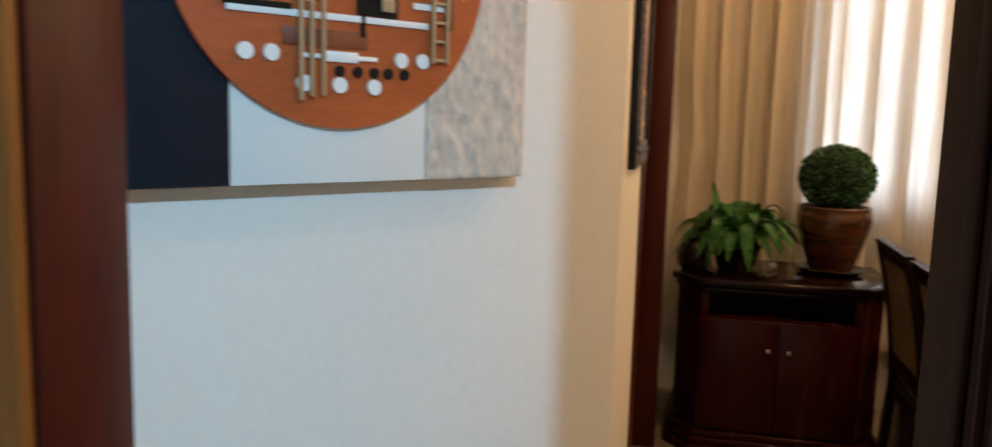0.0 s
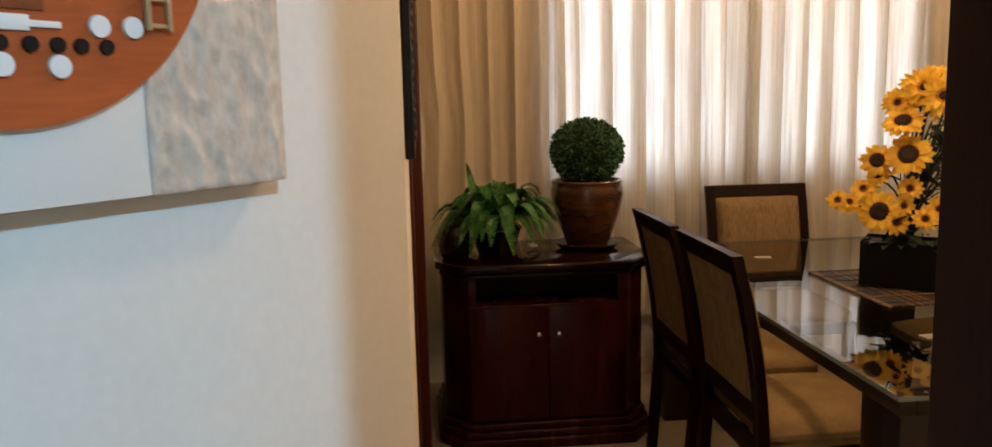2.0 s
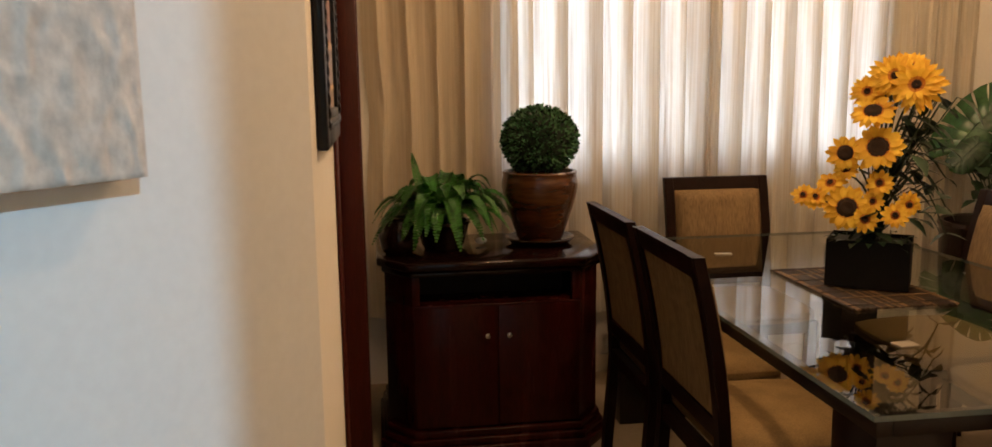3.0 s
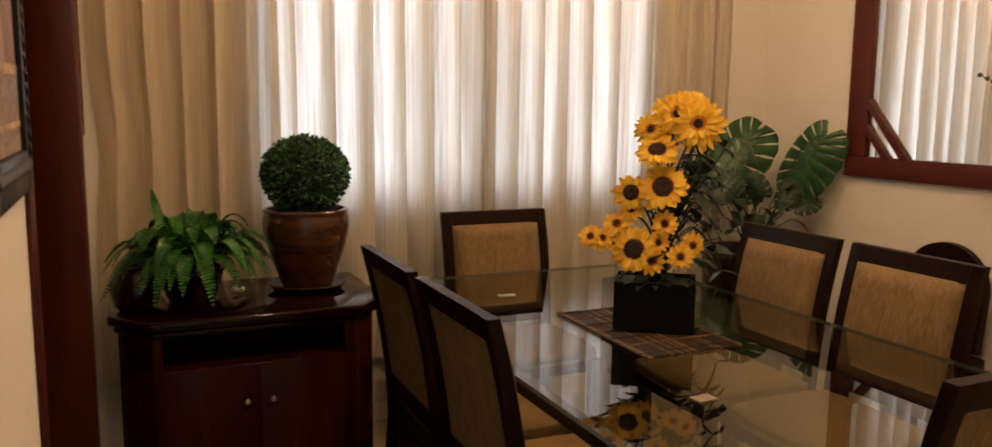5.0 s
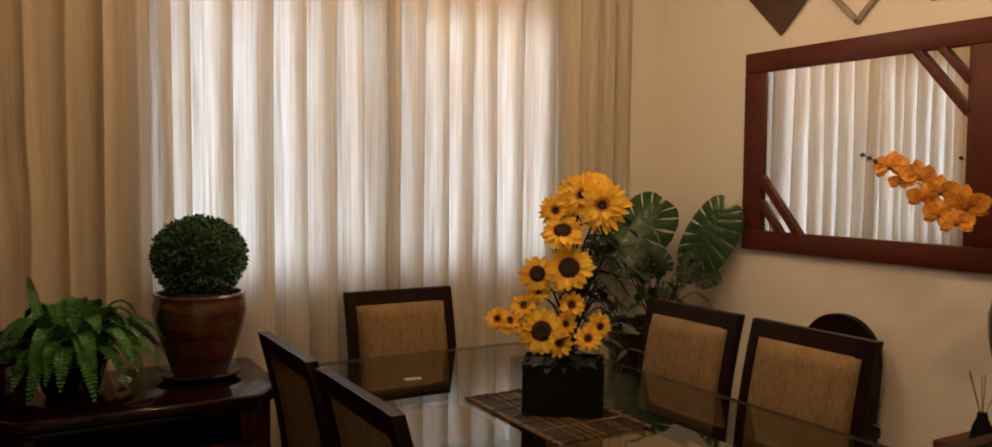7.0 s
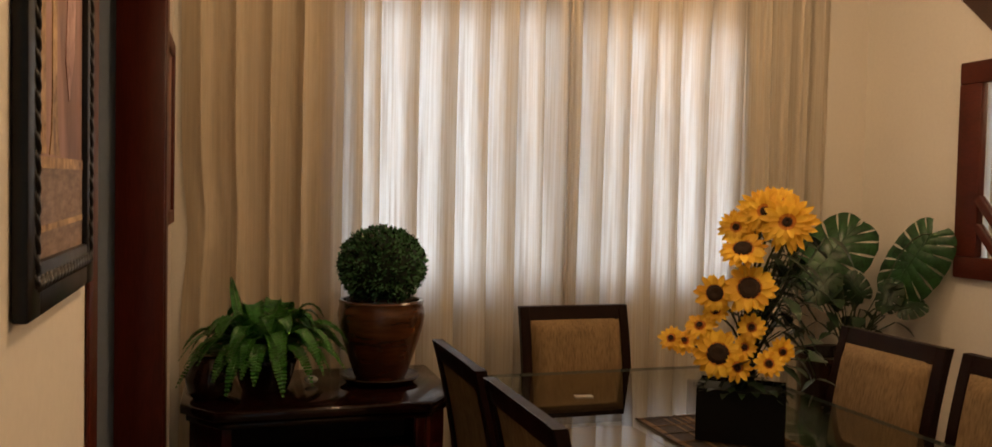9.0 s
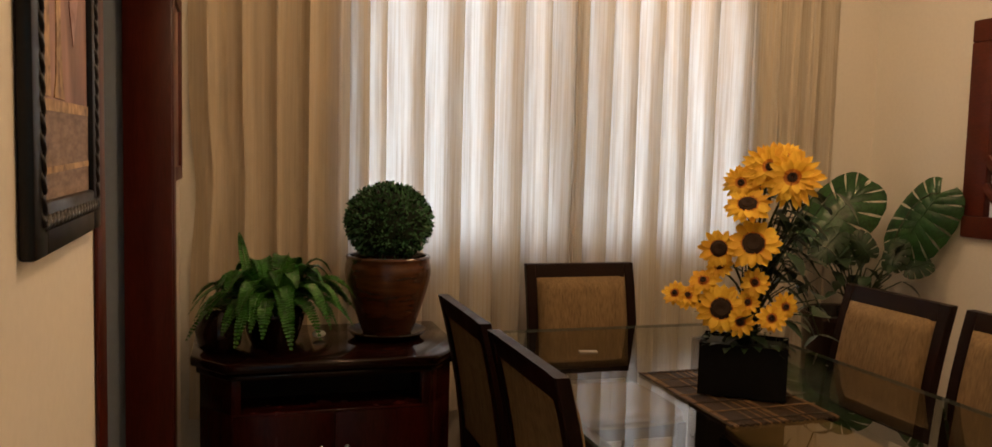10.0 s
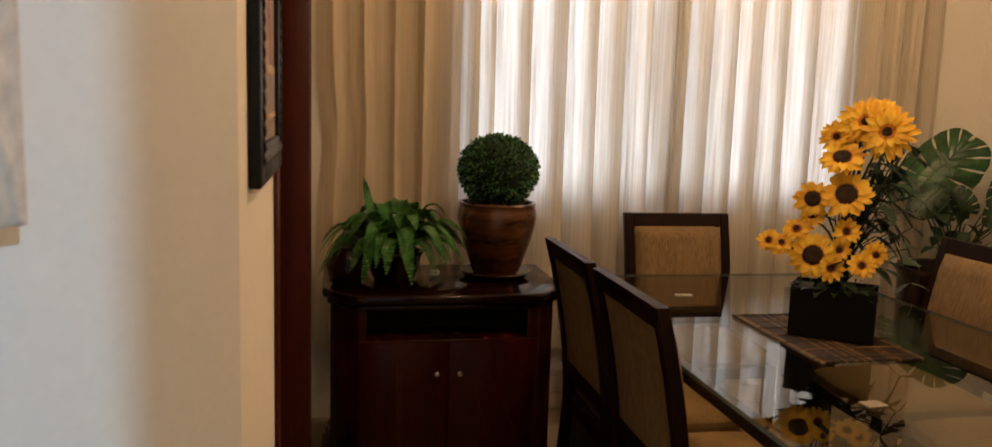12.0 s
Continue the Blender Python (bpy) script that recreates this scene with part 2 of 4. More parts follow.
DECOR_DARK = mat("dark_wall_decor", (0.06, 0.03, 0.02), 0.5, vary=0.2, scale=8, bump=0.05)
DECOR_GREY = mat("taupe_wall_decor", (0.30, 0.26, 0.20), 0.5, vary=0.15, scale=8, bump=0.05)
TRIM = mat("cream_baseboard", (0.66, 0.58, 0.46), 0.4, vary=0.04, scale=4, bump=0.02)


# ---- shape helpers ----
def box(bm, x0, x1, y0, y1, z0, z1, m=None, bevel=0.0):
    geo = bmesh.ops.create_cube(bm, size=1.0)
    vs = geo["verts"]
    for v in vs:
        v.co = Vector(((x0 + x1) / 2 + v.co.x * (x1 - x0), (y0 + y1) / 2 + v.co.y * (y1 - y0), (z0 + z1) / 2 + v.co.z * (z1 - z0)))
    if bevel:
        es = list({e for v in vs for e in v.link_edges})
        res = bmesh.ops.bevel(bm, geom=es, offset=bevel, segments=2, affect="EDGES", profile=0.5)
        vs = list({v for f in res["faces"] for v in f.verts} | {v for v in vs if v.is_valid})
    if m is not None:
        for v in vs:
            v.co = m @ v.co
    return vs


def B(*a, **k):
    bm = bmesh.new()
    box(bm, *a, **k)
    return bm


def prism(pts, z0, z1, bevel=0.0):
    """A closed upright prism over a plan outline."""
    bm = bmesh.new()
    f = bm.faces.new([bm.verts.new((x, y, z0)) for x, y in pts])
    up = bmesh.ops.extrude_face_region(bm, geom=[f])
    for v in up["geom"]:
        if isinstance(v, bmesh.types.BMVert):
            v.co.z = z1
    bmesh.ops.recalc_face_normals(bm, faces=bm.faces[:])
    if bevel:
        bmesh.ops.bevel(bm, geom=bm.edges[:], offset=bevel, segments=2, affect="EDGES", profile=0.5)
    return bm


def lathe(profile, seg=40, bm=None, centre=(0, 0, 0)):
    bm = bm or bmesh.new()
    rings = []
    for r, z in profile:
        rings.append([bm.verts.new((centre[0] + r * math.cos(a), centre[1] + r * math.sin(a), centre[2] + z)) for a in (2 * math.pi * i / seg for i in range(seg))])
    for a, b in zip(rings, rings[1:]):
        for i in range(seg):
            bm.faces.new((a[i], a[(i + 1) % seg], b[(i + 1) % seg], b[i]))
    bm.faces.new(rings[0][::-1])
    bm.faces.new(rings[-1])
    return bm


def tube(points, radius, seg=8, bm=None, taper=1.0):
    bm = bm or bmesh.new()
    pts = [Vector(p) for p in points]
    rings = []
    for i, p in enumerate(pts):
        d = (pts[min(i + 1, len(pts) - 1)] - pts[max(i - 1, 0)]).normalized()
        side = d.cross(Vector((0.31, 0.17, 0.93)))
        if side.length < 0.05:
            side = d.cross(Vector((1, 0, 0)))
        side.normalize()
        up = side.cross(d)
        r = radius * (1 + (taper - 1) * i / max(1, len(pts) - 1))
        rings.append([bm.verts.new(p + side * (r * math.cos(a)) + up * (r * math.sin(a))) for a in (2 * math.pi * k / seg for k in range(seg))])
    for a, b in zip(rings, rings[1:]):
        for k in range(seg):
            bm.faces.new((a[k], a[(k + 1) % seg], b[(k + 1) % seg], b[k]))
    bm.faces.new(rings[0][::-1])
    bm.faces.new(rings[-1])
    return bm


def curve_pts(a, b, c, n=8):
    a, b, c = Vector(a), Vector(b), Vector(c)
    return [(1 - t) ** 2 * a + 2 * t * (1 - t) * b + t * t * c for t in (i / n for i in range(n + 1))]


def mesh_of(name, bm, material, smooth=None):
    me = bpy.data.meshes.new(name)
    bmesh.ops.recalc_face_normals(bm, faces=bm.faces[:])
    bm.to_mesh(me)
    bm.free()
    mats = material if isinstance(material, (list, tuple)) else [material]
    for mm in mats:
        me.materials.append(mm)
    if smooth:
        me.polygons.foreach_set("use_smooth", [True] * len(me.polygons))
        if smooth != "all":
            me.set_sharp_from_angle(angle=radians(smooth))
    return me


def part(name, bm, material, parent, label="", smooth=40):
    ob = new(name, mesh_of(name, bm, material, smooth))
    ob.parent = parent
    if label:
        tagged(ob, label)
    return ob


def thing(name, label, category, m=None, group=""):
    ob = new(name)
    ob.empty_display_size = 0.1
    if m is not None:
        ob.matrix_world = m
    return tagged(ob, label, category, group)


def solid(name, bm, material, label, category, smooth=40, group=""):
    return tagged(new(name, mesh_of(name, bm, material, smooth)), label, category, group)


def setting(name, bm, material, label="", category="", smooth=None):
    return tagged(new(name, mesh_of(name, bm, material, smooth)), label, category, kind="structure")


def join_boxes(boxes, bevel=0.0):
    bm = bmesh.new()
    for b in boxes:
        box(bm, *b, bevel=bevel)
    return bm


# ---- the large structure ----
H = 2.64
XW, XE, YN, YS = -0.145, 3.215, 4.50, 0.83     # dining room faces
bm = B(-2.6, 4.2, -2.2, 5.6, -0.12, 0.0)
setting("floor", bm, FLOOR, "glossy beige ceramic tile floor", "floor")
bm = B(-2.6, 4.2, -2.2, 5.2, H, H + 0.12)
setting("ceiling", bm, CEIL, "white painted ceiling", "ceiling")

# west wall: doorway to the next room between y 2.475 and 3.63
bm = join_boxes([(XW - 0.10, XW, 1.785, 2.475, 0, H), (XW - 0.10, XW, 3.64, YN, 0, H), (XW - 0.10, XW, 2.475, 3.64, 2.12, H)])
setting("wall_west", bm, WALL, "cream painted wall with a wide doorway", "wall")
# slanted wall that carries the large relief painting
U, N = Vector((0.6, 0.8, 0)), Vector((0.8, -0.6, 0))
C0 = Vector((XW, 1.785, 0))
C1 = C0 - U * 1.19
back = -N * 0.12
bm = prism([(C0.x, C0.y), (C1.x, C1.y), ((C1 + back).x, (C1 + back).y), ((C0 + back).x, C0.y), ], 0, H)
setting("wall_slanted", bm, WALL_LIGHT, "pale painted wall set at a slant", "wall")
# north wall with the window opening
W0, W1, WZ0, WZ1 = 0.53, 2.41, 1.05, 2.28
bm = join_boxes([(-2.5, W0, YN, YN + 0.16, 0, H), (W1, 4.1, YN, YN + 0.16, 0, H), (W0, W1, YN, YN + 0.16, 0, WZ0), (W0, W1, YN, YN + 0.16, WZ1, H)])
setting("wall_north", bm, WALL, "cream painted wall with a wide window", "wall")
setting("wall_east", B(XE, XE + 0.12, -2.1, YN, 0, H), WALL, "cream painted wall", "wall")
# door wall between the hall and the dining room
DL, DR = -0.625, 0.216
bm = join_boxes([(-2.5, DL - 0.03, 0.70, YS, 0, H), (DR + 0.03, XE, 0.70, YS, 0, H), (DL - 0.03, DR + 0.03, 0.70, YS, 2.13, H)])
setting("wall_south", bm, WALL, "cream painted wall with a doorway", "wall")
# hall round the start of the walk
setting("wall_hall_west", B(-1.35, -1.25, -2.1, 0.70, 0, H), WALL, "pale hall wall", "wall")
setting("wall_hall_south", B(-1.25, 3.2, -2.1, -2.0, 0, H), WALL, "pale hall wall", "wall")
# next room beyond the west doorway
setting("wall_next_room", join_boxes([(-2.5, XW - 0.10, 3.66, 3.78, 0, H), (-2.6, -2.5, 0.83, 3.66, 0, H)]), WALL_BLUE, "blue-grey painted wall of the next room", "wall")
# baseboards
for name, b in (("baseboard", (XW + 0.75, XE, YN - 0.014, YN - 0.002, 0, 0.09)), ("baseboard", (XE - 0.014, XE - 0.002, YS, YN - 0.014, 0, 0.09)), ("baseboard", (XW + 0.002, XW + 0.014, 1.80, 2.37, 0, 0.09))):
    setting(name, B(*b, bevel=0.003), TRIM, "cream baseboard", "baseboard")


def doorway_lining(name, label, pieces):
    t = tagged(thing(name, label, "door frame"), kind="structure")
    for nm, b, material in pieces:
        part(nm, B(*b, bevel=0.004), material, t)
    return t


# left jamb red-brown, left casing honey; head and right parts much darker brown
doorway_lining("door_1", "dark red-brown wooden doorway lining", [
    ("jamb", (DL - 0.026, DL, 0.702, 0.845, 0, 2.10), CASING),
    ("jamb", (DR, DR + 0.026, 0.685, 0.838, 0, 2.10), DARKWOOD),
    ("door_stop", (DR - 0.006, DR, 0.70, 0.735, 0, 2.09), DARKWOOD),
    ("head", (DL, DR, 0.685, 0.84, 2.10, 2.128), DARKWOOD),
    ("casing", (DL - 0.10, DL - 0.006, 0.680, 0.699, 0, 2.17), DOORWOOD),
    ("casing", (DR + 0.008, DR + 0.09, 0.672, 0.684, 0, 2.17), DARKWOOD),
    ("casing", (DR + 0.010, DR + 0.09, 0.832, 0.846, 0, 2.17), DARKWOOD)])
doorway_lining("door_2", "dark red-brown wooden doorway lining", [
    ("jamb", (XW - 0.104, XW + 0.034, 3.625, 3.642, 0, 2.10), CASING),
    ("casing", (XW + 0.002, XW + 0.038, 3.643, 3.735, 0, 2.17), CASING),
    ("jamb", (XW - 0.104, XW + 0.004, 2.472, 2.489, 0, 2.10), CASING),
    ("casing", (XW + 0.001, XW + 0.008, 2.385, 2.472, 0, 2.17), CASING),
    ("head", (XW - 0.104, XW + 0.030, 2.489, 3.625, 2.10, 2.118), CASING)])

# window: aluminium frame and panes behind the curtain
win = tagged(thing("window_1", "wide aluminium sliding window behind the curtain", "window"), kind="structure")
for b in ((W0, W1, YN + 0.06, YN + 0.10, WZ0, WZ0 + 0.04), (W0, W1, YN + 0.06, YN + 0.10, WZ1 - 0.04, WZ1), (W0, W0 + 0.04, YN + 0.06, YN + 0.10, WZ0 + 0.04, WZ1 - 0.04), (W1 - 0.04, W1, YN + 0.06, YN + 0.10, WZ0 + 0.04, WZ1 - 0.04), (1.50, 1.54, YN + 0.06, YN + 0.10, WZ0 + 0.04, WZ1 - 0.04)):
    part("window_frame", B(*b, bevel=0.003), ALU, win)
for x0, x1 in ((W0 + 0.04, 1.50), (1.54, W1 - 0.04)):
    p = part("pane", B(x0, x1, YN + 0.077, YN + 0.083, WZ0 + 0.04, WZ1 - 0.04), PANE, win)
    p.visible_shadow = False

# ceiling lamps
for pos, nm, gm, lab in ((LAMPS[0], "ceiling_lamp", WARMGLOW, "round flush ceiling lamp giving warm light"), (LAMPS[1], "ceiling_lamp", WARMGLOW, "round flush ceiling lamp giving warm light"), (LAMPS[2], "ceiling_lamp", WARMGLOW, "round flush ceiling lamp giving warm light"), (LAMPS[3], "ceiling_lamp", WARMGLOW, "round flush ceiling lamp giving warm light"), (HALL_LAMP, "ceiling_lamp", COOLGLOW, "round flush ceiling lamp giving cool white light")):
    t = thing(nm, lab, "ceiling lamp", pose(pos[0], pos[1], H))
    part("base_ring", lathe([(0.11, 0.0), (0.125, -0.02), (0.12, -0.05), (0.10, -0.055)]), ALU, t)
    part("diffuser", lathe([(0.095, -0.045), (0.09, -0.062), (0.05, -0.07), (0.005, -0.072)]), gm, t)


# ---- curtain ----
def curtain(edges, z0, z1, y, seed, amp, lap):
    """A hanging cloth panel: between two edges each pleat runs forward, laps behind itself and starts the next one."""
    rnd = random.Random(seed)
    bm = bmesh.new()
    nz = 14
    cols = []
    for x, x_next in zip(edges, edges[1:]):
        w = x_next - x
        k, depth, lean, wander = rnd.uniform(*lap), rnd.uniform(0.75, 1.1), rnd.uniform(-0.010, 0.010), rnd.uniform(0, 6.28)
        over = 1.0 + 0.08 * (1 - k)
        crest = rnd.uniform(0.40, 0.62)
        ctrl = [(0.0, -0.10), (0.08, -0.40), (0.5 * crest, -0.84), (crest, -1.0), (0.5 * (1 + crest), -0.86), (over - 0.02, -0.55), (over, -0.42), (over - 0.05, -0.32), (0.5 * (over + k), -0.26), (k + 0.02, -0.20), (k, -0.12), (k + 0.4 * (1 - k), -0.05), (1.0, -0.10)]
        for i in range(len(ctrl) - 1):
            p0, p1, p2, p3 = (Vector(ctrl[min(len(ctrl) - 1, max(0, i + d))]) for d in (-1, 0, 1, 2))
            for q in (0.0, 0.5):
                c = 0.5 * (2 * p1 + (p2 - p0) * q + (2 * p0 - 5 * p1 + 4 * p2 - p3) * q * q + (3 * p1 - p0 - 3 * p2 + p3) * q ** 3)
                col = []
                for j in range(nz + 1):
                    s = j / nz
                    env = max(0.0, min(1.0, 4 * c.x, 4 * (1.1 - c.x)))
                    sway = env * (lean * (1 - s) + 0.003 * math.sin(6 * s + wander))
                    col.append(bm.verts.new((x + w * c.x + sway, y + amp * depth * c.y * (0.85 + 0.15 * math.sin(5 * s + wander)), z0 + (z1 - z0) * s)))
                cols.append(col)
    for a, b in zip(cols, cols[1:]):
        for j in range(nz):
            bm.faces.new((a[j], b[j], b[j + 1], a[j + 1]))
    return bm


def drape(edges, z0, z1, y, amp, pinch):
    """A cloth panel in broad soft waves, gathered towards its outer edge at about table height."""
    bm = bmesh.new()
    nz, n = 28, 14
    cols = []
    for k, (x, x_next) in enumerate(zip(edges, edges[1:])):
        for i in range(n):
            u = i / n
            col = []
            for j in range(nz + 1):
                s = j / nz
                wave = (0.5 - 0.5 * math.cos(2 * math.pi * u)) * (0.75 + 0.25 * math.sin(1.9 * k + 3 * s)) + 0.10 * math.sin(6.28 * u * 2 + k)
                xx = x + (x_next - x) * (u + 0.10 * math.sin(2 * math.pi * u))
                near = max(0.0, 1 - (xx - edges[0]) / 0.34)
                crease = pinch * near * math.exp(-((s - 0.42) / 0.10) ** 2)
                col.append(bm.verts.new((xx + 0.5 * crease + 0.004 * math.sin(4 * s + k), y - amp * wave - 0.4 * crease * math.sin(9 * u + 14 * s), z0 + (z1 - z0) * s)))
            cols.append(col)
    for a, b in zip(cols, cols[1:]):
        for j in range(nz):
            bm.faces.new((a[j], b[j], b[j + 1], a[j + 1]))
    return bm


cur = thing("curtain", "pair of beige sheer curtains in soft vertical folds over the window", "curtain")
part("panel", drape([-0.112, 0.031, 0.163, 0.312, 0.413, 0.575], 0.34, 2.59, YN - 0.016, 0.070, 0.05), DRAPE, cur, smooth="all")
part("panel", curtain([0.525, 0.60, 0.674, 0.836, 1.003, 1.146, 1.277, 1.402, 1.514], 0.33, 2.59, YN - 0.050, 5, 0.085, (0.40, 0.72)), SHEER, cur, smooth="all")
part("panel", curtain([1.514, 1.575, 1.692, 1.822, 1.956, 2.085, 2.237, 2.414], 0.33, 2.59, YN - 0.050, 8, 0.085, (0.42, 0.72)), SHEER, cur, smooth="all")
part("panel", drape([2.335, 2.546, 2.66, 2.765, 2.86, 2.965], 0.33, 2.59, YN - 0.020, 0.045, 0.0), SHEER, cur, smooth="all")
part("overlap", curtain([1.440, 1.480, 1.520, 1.565], 0.34, 2.59, YN - 0.038, 4, 0.008, (0.85, 0.95)), SHEER, cur, smooth="all")
part("hem_edge", B(1.511, 1.519, YN - 0.128, YN - 0.124, 0.34, 2.59, bevel=0.001), SHEER, cur)
part("rail", B(XW + 0.02, 3.0, YN - 0.10, YN - 0.03, 2.59, 2.62, bevel=0.004), ALU, cur)


# ---- cabinet with clipped corners ----
def clipped(x0, x1, y0, y1, cx, cy):
    return [(x0, y1), (x0, y0 + cy), (x0 + cx, y0), (x1 - cx, y0), (x1, y0 + cy), (x1, y1)]


CX, CY, CZ = 0.385, 3.635, 0.775      # cabinet front centre and height


def cabinet():
    t = thing("sideboard_cabinet", "glossy dark mahogany cabinet with clipped corners standing before the curtain", "cabinet", pose(CX, CY, 0))
    w, d = 0.425, 0.56
    for z0, z1, g in ((0.0, 0.045, 0.035), (0.045, 0.075, 0.022), (0.075, 0.105, 0.010)):
        part("plinth", prism(clipped(-w - g, w + g, -g, d, 0.105, 0.13), z0, z1, 0.006), CABWOOD, t)
    # open niche under the top: sides, back and a shelf above the doors
    part("body", prism(clipped(-w, w, 0.012, d, 0.10, 0.13), 0.105, 0.600, 0.003), CABWOOD, t)
    # niche back near-black instead of mahogany: the recess's shade put into its colour
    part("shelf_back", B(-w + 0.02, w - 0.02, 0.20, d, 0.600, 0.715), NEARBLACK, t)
    for s in (-1, 1):
        pts = [(s * w, d), (s * w, 0.14), (s * (w - 0.10), 0.012), (s * (w - 0.13), 0.012), (s * (w - 0.13), d)]
        part("side_panel", prism(pts, 0.600, 0.715, 0.002), CABWOOD, t)
    part("top_moulding", prism(clipped(-w - 0.012, w + 0.012, -0.012, d, 0.105, 0.135), 0.715, 0.738, 0.008), CABTOP, t)
    part("top", prism(clipped(-w - 0.03, w + 0.03, -0.03, d + 0.01, 0.11, 0.15), 0.740, CZ, 0.010), CABTOP, t)
    for s in (-1, 1):
        a, b = (0.003, w - 0.105) if s > 0 else (-w + 0.105, -0.003)
        dr = part("door", B(a, b, 0.0, 0.011, 0.115, 0.594, bevel=0.003), CABWOOD, t)
        k = lathe([(0.004, 0.0), (0.004, 0.012), (0.010, 0.018), (0.010, 0.024), (0.004, 0.028)], 16)
        bmesh.ops.transform(k, matrix=pose(s * 0.042, 0.0, 0.48, 90, 0, 0), verts=k.verts[:])
        part("knob", k, METAL, dr, "small chrome knob")
    return t


cabinet()


# ---- topiary ball in a glazed pot ----
def small_leaf(bm, p, d, side, l, w, fold=0.25, mi=0):
    """One folded pointed leaf of four faces."""
    n = d.cross(side).normalized()
    a, m_, tip = p, p + d * (l * 0.5), p + d * l
    l1, r1 = m_ + side * (w / 2) + n * (fold * w), m_ - side * (w / 2) + n * (fold * w)
    va, vm, vt, vl, vr = (bm.verts.new(c) for c in (a, m_, tip, l1, r1))
    for f in ((va, vm, vl), (vm, vt, vl), (va, vr, vm), (vm, vr, vt)):
        bm.faces.new(f).material_index = mi


def topiary(x, y, z):
    rnd = random.Random(4)
    pot = thing("glazed_pot", "brown glazed clay pot on a dark saucer on the cabinet", "pot", pose(x, y, z))
    part("saucer", lathe([(0.10, 0.0), (0.125, 0.006), (0.145, 0.026), (0.140, 0.030), (0.10, 0.014)]), CLAYDARK, pot, "dark glossy saucer")
    part("pot_body", lathe([(0.088, 0.016), (0.096, 0.03), (0.115, 0.085), (0.137, 0.150), (0.153, 0.210), (0.158, 0.245), (0.155, 0.270), (0.151, 0.283), (0.153, 0.291), (0.155, 0.297), (0.150, 0.303), (0.140, 0.302), (0.134, 0.265)], 56), CLAY, pot)
    part("soil", lathe([(0.133, 0.260), (0.09, 0.278), (0.01, 0.283)], 32), SOIL, pot)
    ball = thing("topiary_ball", "dense clipped green boxwood ball growing in the glazed pot", "plant", pose(x, y, z))
    c = Vector((0, 0, 0.424))
    # dark core shows through the leaf gaps: inner shade given as its colour
    bm = bmesh.new()
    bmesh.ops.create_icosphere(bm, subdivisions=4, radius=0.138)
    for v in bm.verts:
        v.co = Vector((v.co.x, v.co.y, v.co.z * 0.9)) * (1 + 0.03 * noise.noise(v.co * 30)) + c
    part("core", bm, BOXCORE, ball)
    bm = bmesh.new()
    for i in range(3700):
        q = Vector((rnd.gauss(0, 1), rnd.gauss(0, 1), rnd.gauss(0, 1))).normalized()
        if q.z < -0.86:
            continue
        p = c + Vector((q.x, q.y, q.z * 0.9)) * rnd.uniform(0.134, 0.153)
        d = (q + 0.9 * Vector((rnd.uniform(-1, 1), rnd.uniform(-1, 1), rnd.uniform(-0.8, 1)))).normalized()
        s = d.cross(Vector((rnd.gauss(0, 1), rnd.gauss(0, 1), rnd.gauss(0, 1)))).normalized()
        small_leaf(bm, p, d, s, rnd.uniform(0.015, 0.025), rnd.uniform(0.009, 0.013))
    ob = part("leaves", bm, BOXWOOD, ball, smooth=None)
    tagged(ob, kind="stuff")


topiary(0.609, 3.94, CZ)


# ---- fern ----
def leaflet(bm, p, d, along, l, w, drop):
    """A blunt fern leaflet: a narrow strip that narrows late and bends down at the tip."""
    n = along.cross(d).normalized()
    rows = []
    for s, ww in ((0.0, 0.8), (0.45, 1.0), (0.82, 0.75), (1.0, 0.22)):
        c = p + d * (l * s) - n * (drop * l * s * s)
        rows.append([bm.verts.new(c - along * (w * ww / 2) - n * (0.22 * w)), bm.verts.new(c), bm.verts.new(c + along * (w * ww / 2) - n * (0.22 * w))])
    for a, b in zip(rows, rows[1:]):
        for i in range(2):
            bm.faces.new((a[i], a[i + 1], b[i + 1], b[i]))


def frond(base, heading, length, rise, droop, width, rnd):
    """One arching fern frond: a midrib with close-set paired leaflets."""
    bm = bmesh.new()
    h = Vector((math.cos(heading), math.sin(heading), 0))
    m = 34
    pts = curve_pts(base, base + h * (length * 0.55) + Vector((0, 0, rise)), base + h * length + Vector((0, 0, rise - droop)), m)
    tube(pts[::3], 0.0024, 5, bm, 0.4)
    twist = rnd.uniform(-0.35, 0.35)
    span = sum((b - a).length for a, b in zip(pts, pts[1:])) / m
    for i in range(4, m + 1):
        p = pts[i]
        d = (pts[min(m, i + 1)] - pts[i - 1]).normalized()
        side = d.cross(Vector((0, 0, 1))).normalized()
        up = side.cross(d)
        side, up = side * math.cos(twist) + up * math.sin(twist), up * math.cos(twist) - side * math.sin(twist)
        s = i / m
        w = width * min(1.0, 0.35 + 2.2 * s) * (1 - 0.85 * s ** 5)
        for sg in (-1, 1):
            ld = (side * sg + d * 0.20 + up * rnd.uniform(-0.16, 0.02)).normalized()
            leaflet(bm, p, ld, d, w * rnd.uniform(0.94, 1.05), span * 1.02, 0.25 * sg)
    return bm


